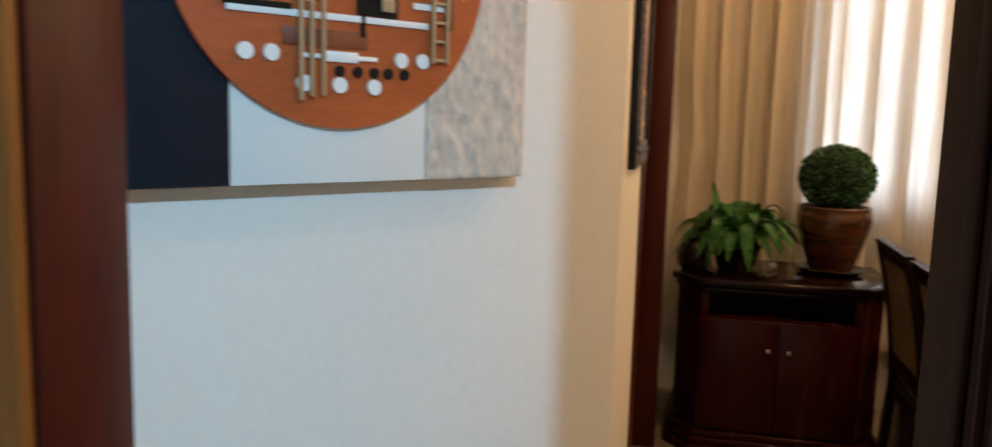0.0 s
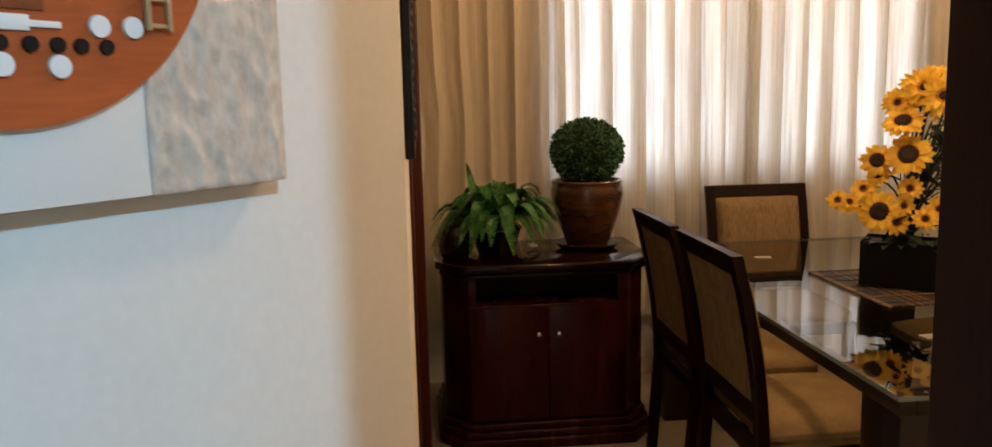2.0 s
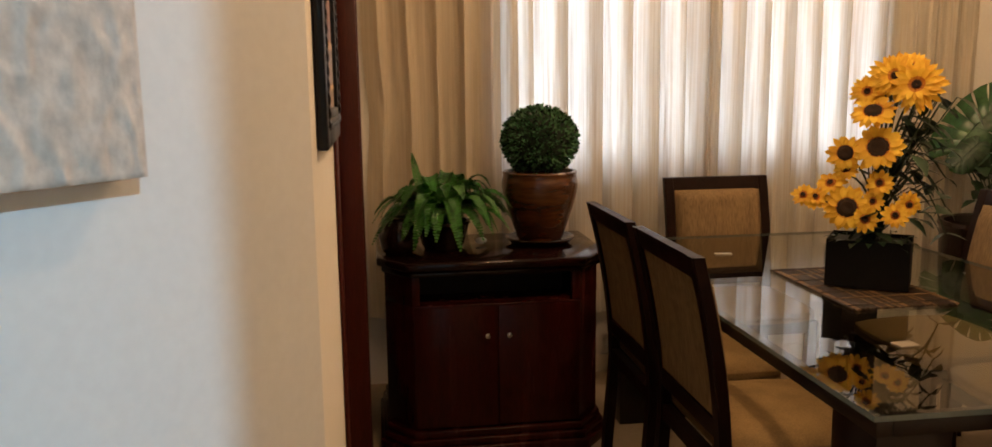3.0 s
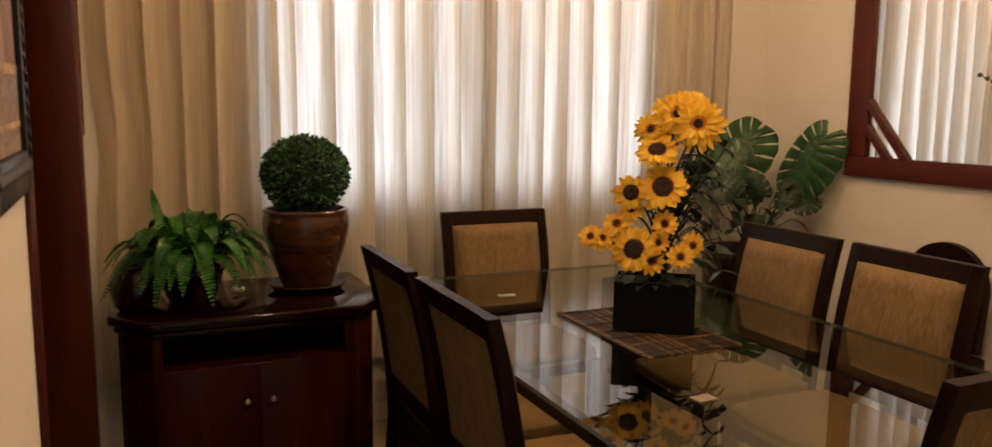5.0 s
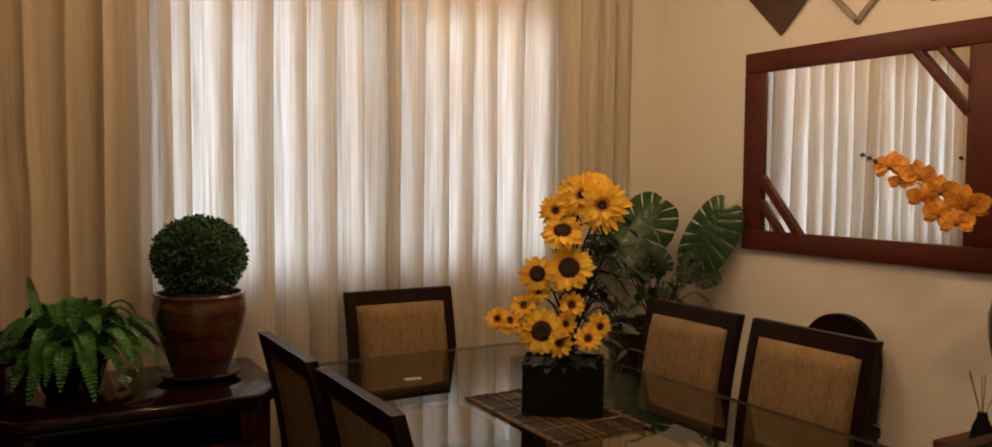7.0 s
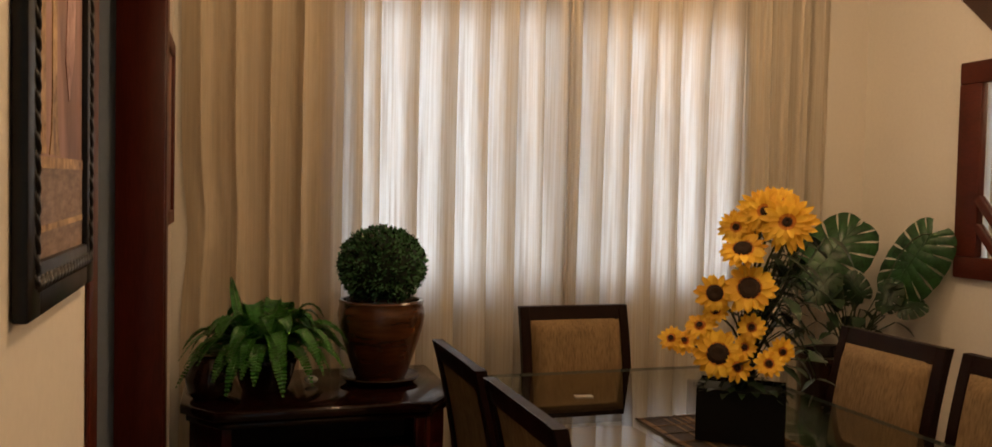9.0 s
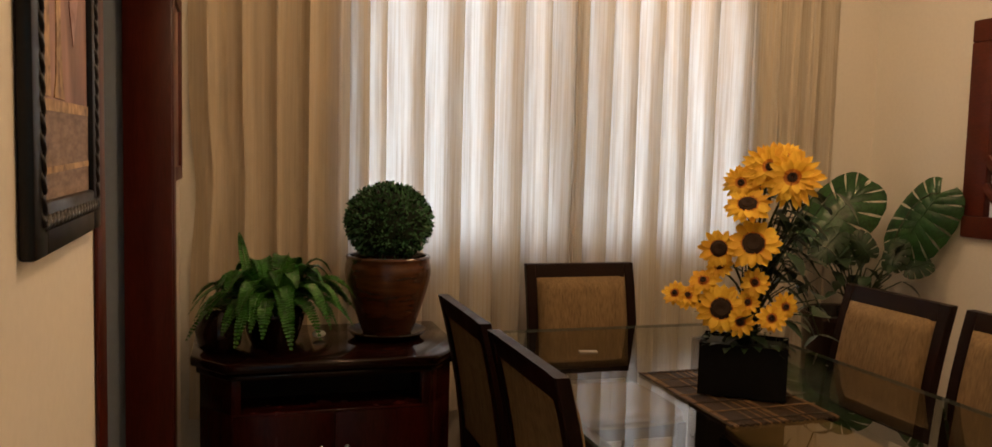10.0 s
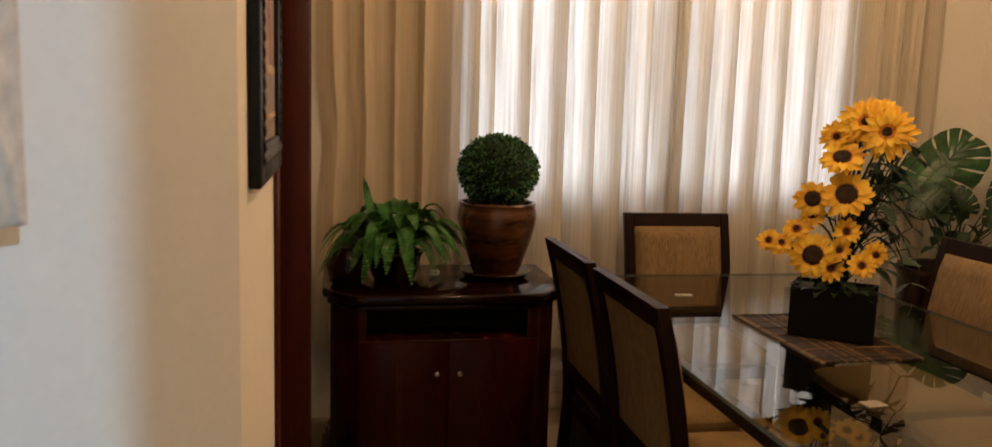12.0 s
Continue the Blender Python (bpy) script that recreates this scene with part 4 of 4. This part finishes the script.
def monstera():
    rnd = random.Random(9)
    x, y = 2.86, 4.14
    pot = thing("floor_planter", "dark brown glazed floor planter in the corner", "planter", pose(x, y, 0))
    part("pot_body", lathe([(0.14, 0.0), (0.16, 0.03), (0.20, 0.25), (0.225, 0.50), (0.235, 0.72), (0.245, 0.74), (0.24, 0.76), (0.215, 0.755), (0.205, 0.70)], 48), CLAYDARK, pot)
    part("soil", lathe([(0.208, 0.69), (0.12, 0.715), (0.01, 0.72)], 32), SOIL, pot)
    t = thing("monstera_plant", "monstera plant with large split green leaves in the floor planter", "plant", pose(0, 0, 0))
    root = Vector((x, y, 0.70))
    big = [((2.70, 4.27, 1.075), (0.40, -0.24, 0.66), (-0.72, -0.66, 0.25), 0.40, 0.33, 8), ((3.095, 3.915, 1.335), (-0.40, 0.30, -0.74), (-0.86, -0.45, 0.22), 0.345, 0.275, 9)]
    big += [((2.86, 4.06, 1.03), (-0.4, 0.1, 0.5), (-0.8, -0.6, 0.3), 0.13, 0.12, 6), ((2.93, 4.0, 0.99), (0.15, 0.0, 0.6), (-0.8, -0.6, 0.3), 0.14, 0.12, 6), ((2.99, 3.98, 0.98), (0.5, -0.2, 0.25), (-0.6, -0.6, 0.6), 0.13, 0.11, 6), ((2.80, 4.12, 0.99), (-0.5, -0.1, 0.6), (-0.6, -0.7, 0.4), 0.14, 0.11, 6), ((2.72, 4.1, 1.14), (-0.7, -0.1, -0.5), (-0.5, -0.7, 0.5), 0.17, 0.14, 6)]
    # small inner leaves take the darker colour, painting in the shade inside the clump
    for i, (b, d, up, l, w, cuts) in enumerate(big):
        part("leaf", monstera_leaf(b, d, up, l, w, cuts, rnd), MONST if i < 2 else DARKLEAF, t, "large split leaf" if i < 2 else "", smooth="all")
        b = Vector(b)
        part("stem", tube(curve_pts(root + Vector((rnd.uniform(-.05, .05), rnd.uniform(-.05, .05), 0)), Vector((b.x * 0.6 + x * 0.4, b.y * 0.6 + y * 0.4 + 0.05, b.z + 0.02)), b, 8), 0.005, 6, None, 0.6), STEM, t)
    # filler leaves low in the plant, darkened the same way
    for k in range(26):
        a = rnd.uniform(0, 6.28)
        p = root + Vector((rnd.uniform(-0.17, 0.14), rnd.uniform(-0.16, 0.06), 0.14 + rnd.uniform(0.0, 0.26)))
        bm = bmesh.new()
        tube([root, (root + p) / 2 + Vector((0, 0, 0.05)), p], 0.003, 5, bm)
        leaf_blade(bm, p, (math.cos(a), math.sin(a), rnd.uniform(-0.5, 0.2)), (0, 0, 1), rnd.uniform(0.08, 0.12), rnd.uniform(0.05, 0.07), 0.4)
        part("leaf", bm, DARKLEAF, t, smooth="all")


monstera()


# ---- mirror on the east wall ----
def mirror():
    t = thing("wall_mirror", "large mirror in a broad red-brown wooden frame hung on the wall", "mirror", pose(XE, 3.265, 1.62))
    oy, oz, iy, iz = 0.617, 0.478, 0.500, 0.382
    d0, d1 = -0.032, -0.003
    for z0, z1 in ((-oz, -iz), (iz, oz)):
        part("frame_bar", B(d0, d1, -oy, oy, z0, z1, bevel=0.006), FRAMERED, t)
    for y0, y1 in ((-oy, -iy), (iy, oy)):
        part("frame_bar", B(d0, d1, y0, y1, -iz, iz, bevel=0.006), FRAMERED, t)
    part("glass", B(-0.012, -0.006, -iy - 0.004, iy + 0.004, -iz - 0.004, iz + 0.004), MIRROR, t, "clear mirror glass", smooth=None)

    def slant(cy, cz, sy, sz, reach, w):
        bm = bmesh.new()
        a, b = Vector((-0.022, cy, cz + sz * reach)), Vector((-0.022, cy + sy * reach * 0.86, cz))
        d = (b - a).normalized()
        n = Vector((1, 0, 0)).cross(d)
        box(bm, -0.010, 0.009, -(b - a).length / 2 - 0.012, (b - a).length / 2 + 0.012, -w / 2, w / 2, Matrix.Translation((a + b) / 2) @ Matrix(((1, 0, 0), (0, d.y, n.y), (0, d.z, n.z))).to_4x4(), 0.002)
        return bm

    for cy, cz, sy, sz in ((iy, -iz, -1, 1), (-iy, iz, 1, -1)):
        for reach, w in ((0.25, 0.034), (0.13, 0.030)):
            part("corner_slat", slant(cy, cz, sy, sz, reach, w), FRAMERED, t)
    return t


mirror()

# diamond-shaped wall ornaments above the mirror
for y, z, r, material, lab in ((3.68, 2.392, 0.230, DECOR_DARK, "dark brown wooden diamond ornament on the wall"), (3.27, 2.317, 0.160, DECOR_GREY, "taupe open diamond ornament on the wall"), (2.93, 2.325, 0.125, DECOR_GREY, "small taupe diamond ornament on the wall")):
    t = thing("diamond_ornament", lab, "wall decor", pose(XE - 0.0115, y, z), "ornaments above the mirror")
    bm = bmesh.new()
    if material is DECOR_DARK:
        bmesh.ops.create_cone(bm, cap_ends=True, segments=4, radius1=r, radius2=r * 0.96, depth=0.018)
        bmesh.ops.transform(bm, matrix=pose(0, 0, 0, 0, 90, 0) @ Matrix.Diagonal((1, 1, 1, 1)), verts=bm.verts[:])
        part("panel", bm, material, t, smooth=None)
    else:
        for i in range(4):
            p = [Vector((0, r * math.cos(a), r * math.sin(a))) for a in (i * math.pi / 2, (i + 1) * math.pi / 2)]
            d = (p[1] - p[0]).normalized()
            n = Vector((1, 0, 0)).cross(d)
            bm = bmesh.new()
            box(bm, -0.009, 0.009, -(p[1] - p[0]).length / 2, (p[1] - p[0]).length / 2, -0.012, 0.012, Matrix.Translation((p[0] + p[1]) / 2 * 0.93) @ Matrix(((1, 0, 0), (0, d.y, n.y), (0, d.z, n.z))).to_4x4(), 0.002)
            part("bar", bm, material, t)

# round-backed side chair by the east wall
t = thing("side_chair", "dark wooden side chair with a rounded back by the wall", "chair", pose(2.93, 3.235, 0))
outline = [(0.19 * math.cos(a), 0.72 + 0.195 * max(0.0, math.sin(a)) ** 0.9) for a in (math.pi * i / 20 for i in range(21))]
bm = bmesh.new()
f = bm.faces.new([bm.verts.new((0.17, y, z)) for y, z in [(0.17, 0.48)] + outline + [(-0.17, 0.48)]])
up = bmesh.ops.extrude_face_region(bm, geom=[f])
for v in up["geom"]:
    if isinstance(v, bmesh.types.BMVert):
        v.co.x += 0.035
part("backrest", bm, CHAIRWOOD, t)
part("seat", B(-0.20, 0.20, -0.20, 0.20, 0.42, 0.47, bevel=0.012), CHAIRWOOD, t)
for sx in (-1, 1):
    for sy in (-1, 1):
        part("leg", B(sx * 0.17 - 0.02, sx * 0.17 + 0.02, sy * 0.17 - 0.02, sy * 0.17 + 0.02, 0, 0.42, bevel=0.003), CHAIRWOOD, t)

# side table with reed diffuser and the orchid vase
STZ = 0.60
t = thing("side_table", "dark red-brown wooden side table against the wall", "side table", pose(2.98, 2.33, 0))
part("tabletop", B(-0.215, 0.215, -0.26, 0.26, STZ - 0.035, STZ, bevel=0.004), FRAMERED, t)
for sx in (-1, 1):
    for sy in (-1, 1):
        part("leg", B(sx * 0.185 - 0.022, sx * 0.185 + 0.022, sy * 0.23 - 0.022, sy * 0.23 + 0.022, 0, STZ - 0.036, bevel=0.003), FRAMERED, t)
part("apron", B(-0.16, 0.16, -0.235, -0.215, STZ - 0.10, STZ - 0.036), FRAMERED, t)
part("apron", B(-0.16, 0.16, 0.215, 0.235, STZ - 0.10, STZ - 0.036), FRAMERED, t)
t = thing("reed_diffuser", "small dark bottle with thin reeds on the side table", "diffuser", pose(2.90, 2.50, STZ))
part("bottle", lathe([(0.036, 0.0), (0.038, 0.008), (0.030, 0.05), (0.017, 0.082), (0.016, 0.098), (0.012, 0.098)], 24), BLACK, t)
for k, (dx, dy) in enumerate(((0.02, 0.06), (-0.01, 0.045), (0.01, 0.0), (-0.02, -0.005), (0.0, -0.06))):
    part("reed", tube([(0, 0, 0.07), (dx, dy, 0.23)], 0.0016, 5), CANE, t)
VX, VY = 3.03, 2.44
t = thing("bronze_vase", "wrinkled bronze-coloured ceramic vase on the side table", "vase", pose(VX, VY, STZ))
bm = lathe([(0.070, 0.0), (0.085, 0.015), (0.080, 0.07), (0.065, 0.095), (0.062, 0.12), (0.080, 0.22), (0.105, 0.33), (0.112, 0.42), (0.098, 0.49), (0.070, 0.525), (0.060, 0.535), (0.068, 0.55), (0.056, 0.55), (0.048, 0.52)], 48)
for v in bm.verts:
    v.co.x += 0.006 * noise.noise(v.co * 18)
    v.co.y += 0.006 * noise.noise(v.co * 18 + Vector((5, 0, 0)))
part("vase_body", bm, CRACKLE, t, smooth="all")


def orchids():
    rnd = random.Random(13)
    t = thing("orchid_spray", "arching orange orchid spray with curly twigs in the bronze vase", "flowers", pose(0, 0, 0))
    root = Vector((VX, VY, STZ + 0.53))
    pts = curve_pts(root, Vector((2.98, 2.44, 1.38)), Vector((2.90, 2.60, 1.40)), 10) + curve_pts(Vector((2.90, 2.60, 1.40)), Vector((2.88, 2.73, 1.47)), Vector((2.88, 2.985, 1.585)), 10)[1:]
    part("stem", tube(pts, 0.0032, 6, None, 0.5), BROWNSTEM, t)
    spots = [(2.89, 2.872, 1.540, 0.062), (2.885, 2.756, 1.503, 0.062), (2.865, 2.724, 1.428, 0.050), (2.885, 2.670, 1.454, 0.058), (2.86, 2.655, 1.372, 0.054), (2.885, 2.575, 1.408, 0.070), (2.87, 2.600, 1.345, 0.056), (2.90, 2.842, 1.482, 0.036)]
    for x, y, z, r in spots:
        n = Vector((-0.80 + rnd.uniform(-.3, .3), -0.5 + rnd.uniform(-.6, .6), rnd.uniform(-0.5, 0.5))).normalized()
        a0 = n.orthogonal().normalized()
        a0 = (Vector((0, 0, 1)) - n * n.z).normalized()
        b0 = n.cross(a0)
        bm = bmesh.new()
        for ang, ll, ww in ((90, 1.0, 0.7), (210, 1.0, 0.65), (330, 1.0, 0.65), (15, 1.08, 1.1), (165, 1.08, 1.1)):
            a = radians(ang + rnd.uniform(-8, 8))
            d = b0 * math.cos(a) + a0 * math.sin(a)
            side = d.cross(n).normalized()
            c = Vector((x, y, z))
            rows = []
            for s, w in ((0.05, 0.25), (0.3, 0.85), (0.6, 1.0), (0.85, 0.7), (1.0, 0.25)):
                q = c + d * (r * ll * s) + n * (r * (0.30 * s - 0.55 * s * s))
                rows.append([bm.verts.new(q - side * (r * ww * w * 0.5) + n * 0.12 * r), bm.verts.new(q), bm.verts.new(q + side * (r * ww * w * 0.5) + n * 0.12 * r)])
            for r0, r1 in zip(rows, rows[1:]):
                for i in range(2):
                    bm.faces.new((r0[i], r0[i + 1], r1[i + 1], r1[i]))
        blossom = part("blossom", bm, ORCHID, t, "orange orchid blossom", smooth="all")
        lip = bmesh.new()
        bmesh.ops.create_uvsphere(lip, u_segments=10, v_segments=8, radius=r * 0.16)
        bmesh.ops.translate(lip, vec=Vector((x, y, z)) + n * (r * 0.12) - a0 * (r * 0.1), verts=lip.verts[:])
        part("lip", lip, EYE_RING, blossom, "dark orange lip", smooth="all")
    for q in ((2.88, 2.985, 1.585), (2.88, 2.955, 1.572), (2.88, 2.93, 1.56), (2.885, 2.91, 1.53)):
        bm = bmesh.new()
        bmesh.ops.create_uvsphere(bm, u_segments=10, v_segments=8, radius=0.009)
        bmesh.ops.translate(bm, vec=q, verts=bm.verts[:])
        part("bud", bm, STEM, t)
    for k, (dx, dy) in enumerate(((-0.02, 0.06), (0.05, -0.02), (-0.03, -0.06))):
        bm = tube([root + Vector((dx * s, dy * s, 0.45 * s)) + Vector((0.018 * math.cos(30 * s + k), 0.022 * math.sin(30 * s + k), 0.0)) * min(1, 3 * s) for s in (i / 60 for i in range(61))], 0.0022, 5)
        part("curly_twig", bm, BROWNSTEM, t)


orchids()


# ---- framed pictures on the west wall ----
def framed_picture(name, label, y0, y1, z0, z1, depth, width, rope, frame_mat):
    t = thing(name, label, "picture", pose(XW + 0.001, (y0 + y1) / 2, (z0 + z1) / 2))
    hy, hz = (y1 - y0) / 2, (z1 - z0) / 2
    for b in ((-hy, -hy + width, -hz, hz), (hy - width, hy, -hz, hz)):
        part("frame_bar", B(0, depth, *b, bevel=0.004), frame_mat, t)
    for b in ((-hy + width, hy - width, -hz, -hz + width), (-hy + width, hy - width, hz - width, hz)):
        part("frame_bar", B(0, depth, *b, bevel=0.004), frame_mat, t)
    iy, iz = hy - width, hz - width
    part("canvas", B(0.001, depth * 0.5, -iy, iy, -iz, iz), ART, t, "brown and rose oil painting", smooth=None)
    if rope:
        for a, b in (((-hy + width * 0.62, -hz + width * 0.6), (-hy + width * 0.62, hz - width * 0.6)), ((hy - width * 0.62, -hz + width * 0.6), (hy - width * 0.62, hz - width * 0.6)), ((-hy + width * 0.6, -hz + width * 0.62), (hy - width * 0.6, -hz + width * 0.62)), ((-hy + width * 0.6, hz - width * 0.62), (hy - width * 0.6, hz - width * 0.62))):
            a, b = Vector((depth - 0.004, *a)), Vector((depth - 0.004, *b))
            L = (b - a).length
            d = (b - a) / L
            n = Vector((1, 0, 0)).cross(d)
            bm = bmesh.new()
            for ph in (0, math.pi):
                tube([a + d * (L * s) + Vector((1, 0, 0)) * (0.003 * math.cos(L * s * 140 + ph)) + n * (0.006 * math.sin(L * s * 140 + ph)) for s in (i / int(L * 220) for i in range(int(L * 220) + 1))], 0.006, 6, bm)
            part("rope_moulding", bm, frame_mat, t, smooth="all")
        # painted still life: a golden column and rose drapery on a ledge
        f0 = depth * 0.5

        def stroke(nm, outline, lift, material):
            bm = bmesh.new()
            face = bm.faces.new([bm.verts.new((f0, y, z)) for y, z in outline])
            ext = bmesh.ops.extrude_face_region(bm, geom=[face])
            for v in ext["geom"]:
                if isinstance(v, bmesh.types.BMVert):
                    v.co.x += lift
            part(nm, bm, material, t, smooth=None)

        stroke("painted_ledge", [(-iy, -iz), (iy, -iz), (iy, -iz + 0.122), (0.02, -iz + 0.112), (-iy, -iz + 0.118)], 0.0010, ART_GREY)
        stroke("painted_ledge_edge", [(-iy, -iz + 0.106), (iy, -iz + 0.110), (iy, -iz + 0.124), (-iy, -iz + 0.120)], 0.0016, ART_GOLD)
        stroke("painted_step", [(-iy, -iz + 0.030), (iy, -iz + 0.036), (iy, -iz + 0.044), (-iy, -iz + 0.038)], 0.0016, ART_GOLD)
        stroke("painted_column", [(-0.075, -iz + 0.124), (-0.010, -iz + 0.124), (-0.022, -iz + 0.152), (-0.030, -iz + 0.20), (-0.034, iz), (-0.062, iz), (-0.058, -iz + 0.20), (-0.064, -iz + 0.15)], 0.0014, ART_GOLD)
        stroke("painted_column", [(-0.128, -iz + 0.124), (-0.095, -iz + 0.124), (-0.100, -iz + 0.28), (-0.096, iz - 0.08), (-0.120, iz - 0.06)], 0.0012, ART_GOLD)
        stroke("painted_drapery", [(0.030, -iz + 0.25), (0.055, -iz + 0.20), (0.095, -iz + 0.27), (0.120, iz), (0.020, iz), (0.045, -iz + 0.36)], 0.0012, ART_ROSE)
    return t


framed_picture("framed_picture", "rose and brown oil painting in a carved black rope frame", 1.895, 2.345, 1.320, 1.97, 0.018, 0.062, True, ROPEBLACK)
framed_picture("framed_picture", "picture in a dark red-brown wooden frame near the curtain", 3.82, 4.30, 1.335, 2.0, 0.022, 0.05, False, FRAMERED)


# ---- large relief painting on the slanted wall ----
def relief():
    corner = Vector((-0.308, 1.518, 0))         # lower front corner towards the dining room
    ang = math.degrees(math.atan2(0.8, 0.6))
    t = thing("relief_painting", "abstract relief panel with orange wooden disc on navy and white", "painting", pose(corner.x, corner.y, 1.323, 0, 0, ang))
    # local x runs from -0.75 to 0 along the wall, y 0 is the front, positive y into the wall
    W, HH = 0.75, 0.70
    for b in ((-W + 0.012, -0.012, 0.004, 0.042, -0.002, 0.02), (-W + 0.012, -0.012, 0.004, 0.042, HH - 0.02, HH + 0.0), (-W + 0.012, -W + 0.034, 0.004, 0.042, 0.02, HH - 0.02), (-0.034, -0.012, 0.004, 0.042, 0.02, HH - 0.02)):
        part("stretcher", B(*b, bevel=0.002), RAWWOOD, t, "bare pine stretcher")
    part("navy_panel", B(-W, -0.549, -0.004, 0.004, 0.0, HH, bevel=0.001), NAVY, t)
    part("white_panel", B(-0.549, -0.215, -0.004, 0.004, 0.0, HH, bevel=0.001), CANVAS, t)
    bm = bmesh.new()
    n, q = 60, 190
    g = [[None] * (q + 1) for _ in range(n + 1)]
    for i in range(n + 1):
        for j in range(q + 1):
            x, z = -0.215 + 0.215 * i / n, HH * j / q
            e = 0.45 * noise.fractal(Vector((x * 55, z * 40, 3.1)), 1.0, 2.0, 4)
            e += 0.9 * max(0.0, 0.35 - abs(noise.noise(Vector((x * 26 + 2, z * 13 + 6 * x, 0.4))))) * 2
            rim = i in (0, n) or j in (0, q)
            g[i][j] = bm.verts.new((x + (0 if rim else 0.003 * noise.noise(Vector((z * 40, x * 5, 1)))), -0.0046 if rim else -0.0062 - 0.0040 * max(-0.25, e), z))
    for i in range(n):
        for j in range(q):
            bm.faces.new((g[i][j], g[i + 1][j], g[i + 1][j + 1], g[i][j + 1]))
    part("plaster_panel", bm, PLASTER, t, "rough grey plaster panel", smooth="all")
    part("plaster_edge", B(-0.2145, 0.0, -0.0045, 0.004, 0.0, HH), PLASTER, t)
    disc = bmesh.new()
    bmesh.ops.create_cone(disc, cap_ends=True, segments=96, radius1=0.268, radius2=0.268, depth=0.008)
    bmesh.ops.transform(disc, matrix=pose(-0.375, -0.0085, 0.351, 90, 0, 0), verts=disc.verts[:])
    part("disc", disc, DISC, t, "orange-brown wooden disc", smooth=30)
    Z = 1.323
    f0 = -0.0128
    def flat(s0, s1, z0, z1, material, thick=0.004, nm="inlay", lift=0.0):
        part(nm, B(-s0, -s1, f0 - thick - lift, f0 - lift, z0 - Z, z1 - Z, bevel=0.0006), material, t)
    def dot(s, z, r, material):
        d = bmesh.new()
        bmesh.ops.create_cone(d, cap_ends=True, segments=28, radius1=r, radius2=r * 0.96, depth=0.004)
        bmesh.ops.transform(d, matrix=pose(-s, f0 - 0.002, z - Z, 90, 0, 0), verts=d.verts[:])
        part("dot", d, material, t)
    for s, z in ((0.53, 1.513), (0.491, 1.513), (0.272, 1.514), (0.231, 1.515), (0.381, 1.471), (0.321, 1.470), (0.44, 1.472)):
        dot(s, z, 0.0125, WHITEINLAY)
    for s in (0.381, 0.350, 0.321, 0.295, 0.265):
        dot(s, 1.492, 0.0085, NEARBLACK)
    flat(0.474, 0.333, 1.526, 1.552, DISCDARK, 0.002)
    flat(0.557, 0.221, 1.566, 1.576, WHITEINLAY, 0.003)
    flat(0.562, 0.46, 1.574, 1.584, NEARBLACK, 0.003)
    flat(0.47, 0.43, 1.590, 1.604, WHITEINLAY, 0.003)
    flat(0.445, 0.316, 1.509, 1.516, WHITEINLAY, 0.003)
    flat(0.409, 0.350, 1.505, 1.521, WHITEINLAY, 0.0035)
    flat(0.352, 0.280, 1.578, 1.64, NEARBLACK, 0.005)
    flat(0.311, 0.288, 1.586, 1.61, RAWWOOD, 0.003, lift=0.005)
    flat(0.345, 0.338, 1.545, 1.60, NEARBLACK, 0.004)
    flat(0.25, 0.19, 1.596, 1.606, WHITEINLAY, 0.003)
    flat(0.178, 0.17, 1.57, 1.62, DISCDARK, 0.004)
    for s, z in ((0.447, 1.447), (0.430, 1.453), (0.411, 1.454)):
        flat(s + 0.0034, s - 0.0034, z, 1.80, RAWWOOD, 0.0055, "stick", lift=0.0032)
    for s in (0.214, 0.186):
        flat(s + 0.003, s - 0.003, 1.513, 1.76, RAWWOOD, 0.007, "ladder_rail", lift=0.0032)
    for k in range(8):
        flat(0.211, 0.189, 1.516 + k * 0.030, 1.521 + k * 0.030, RAWWOOD, 0.005, "ladder_rung", lift=0.0032)
    for k, (s, z, w, h) in enumerate(((0.50, 1.68, 0.10, 0.05), (0.36, 1.72, 0.08, 0.09), (0.27, 1.70, 0.06, 0.06), (0.40, 1.84, 0.12, 0.03))):
        flat(s + w / 2, s - w / 2, z - h / 2, z + h / 2, (DISCDARK, NEARBLACK, WHITEINLAY, DISCDARK)[k], 0.003)
    return t


relief()
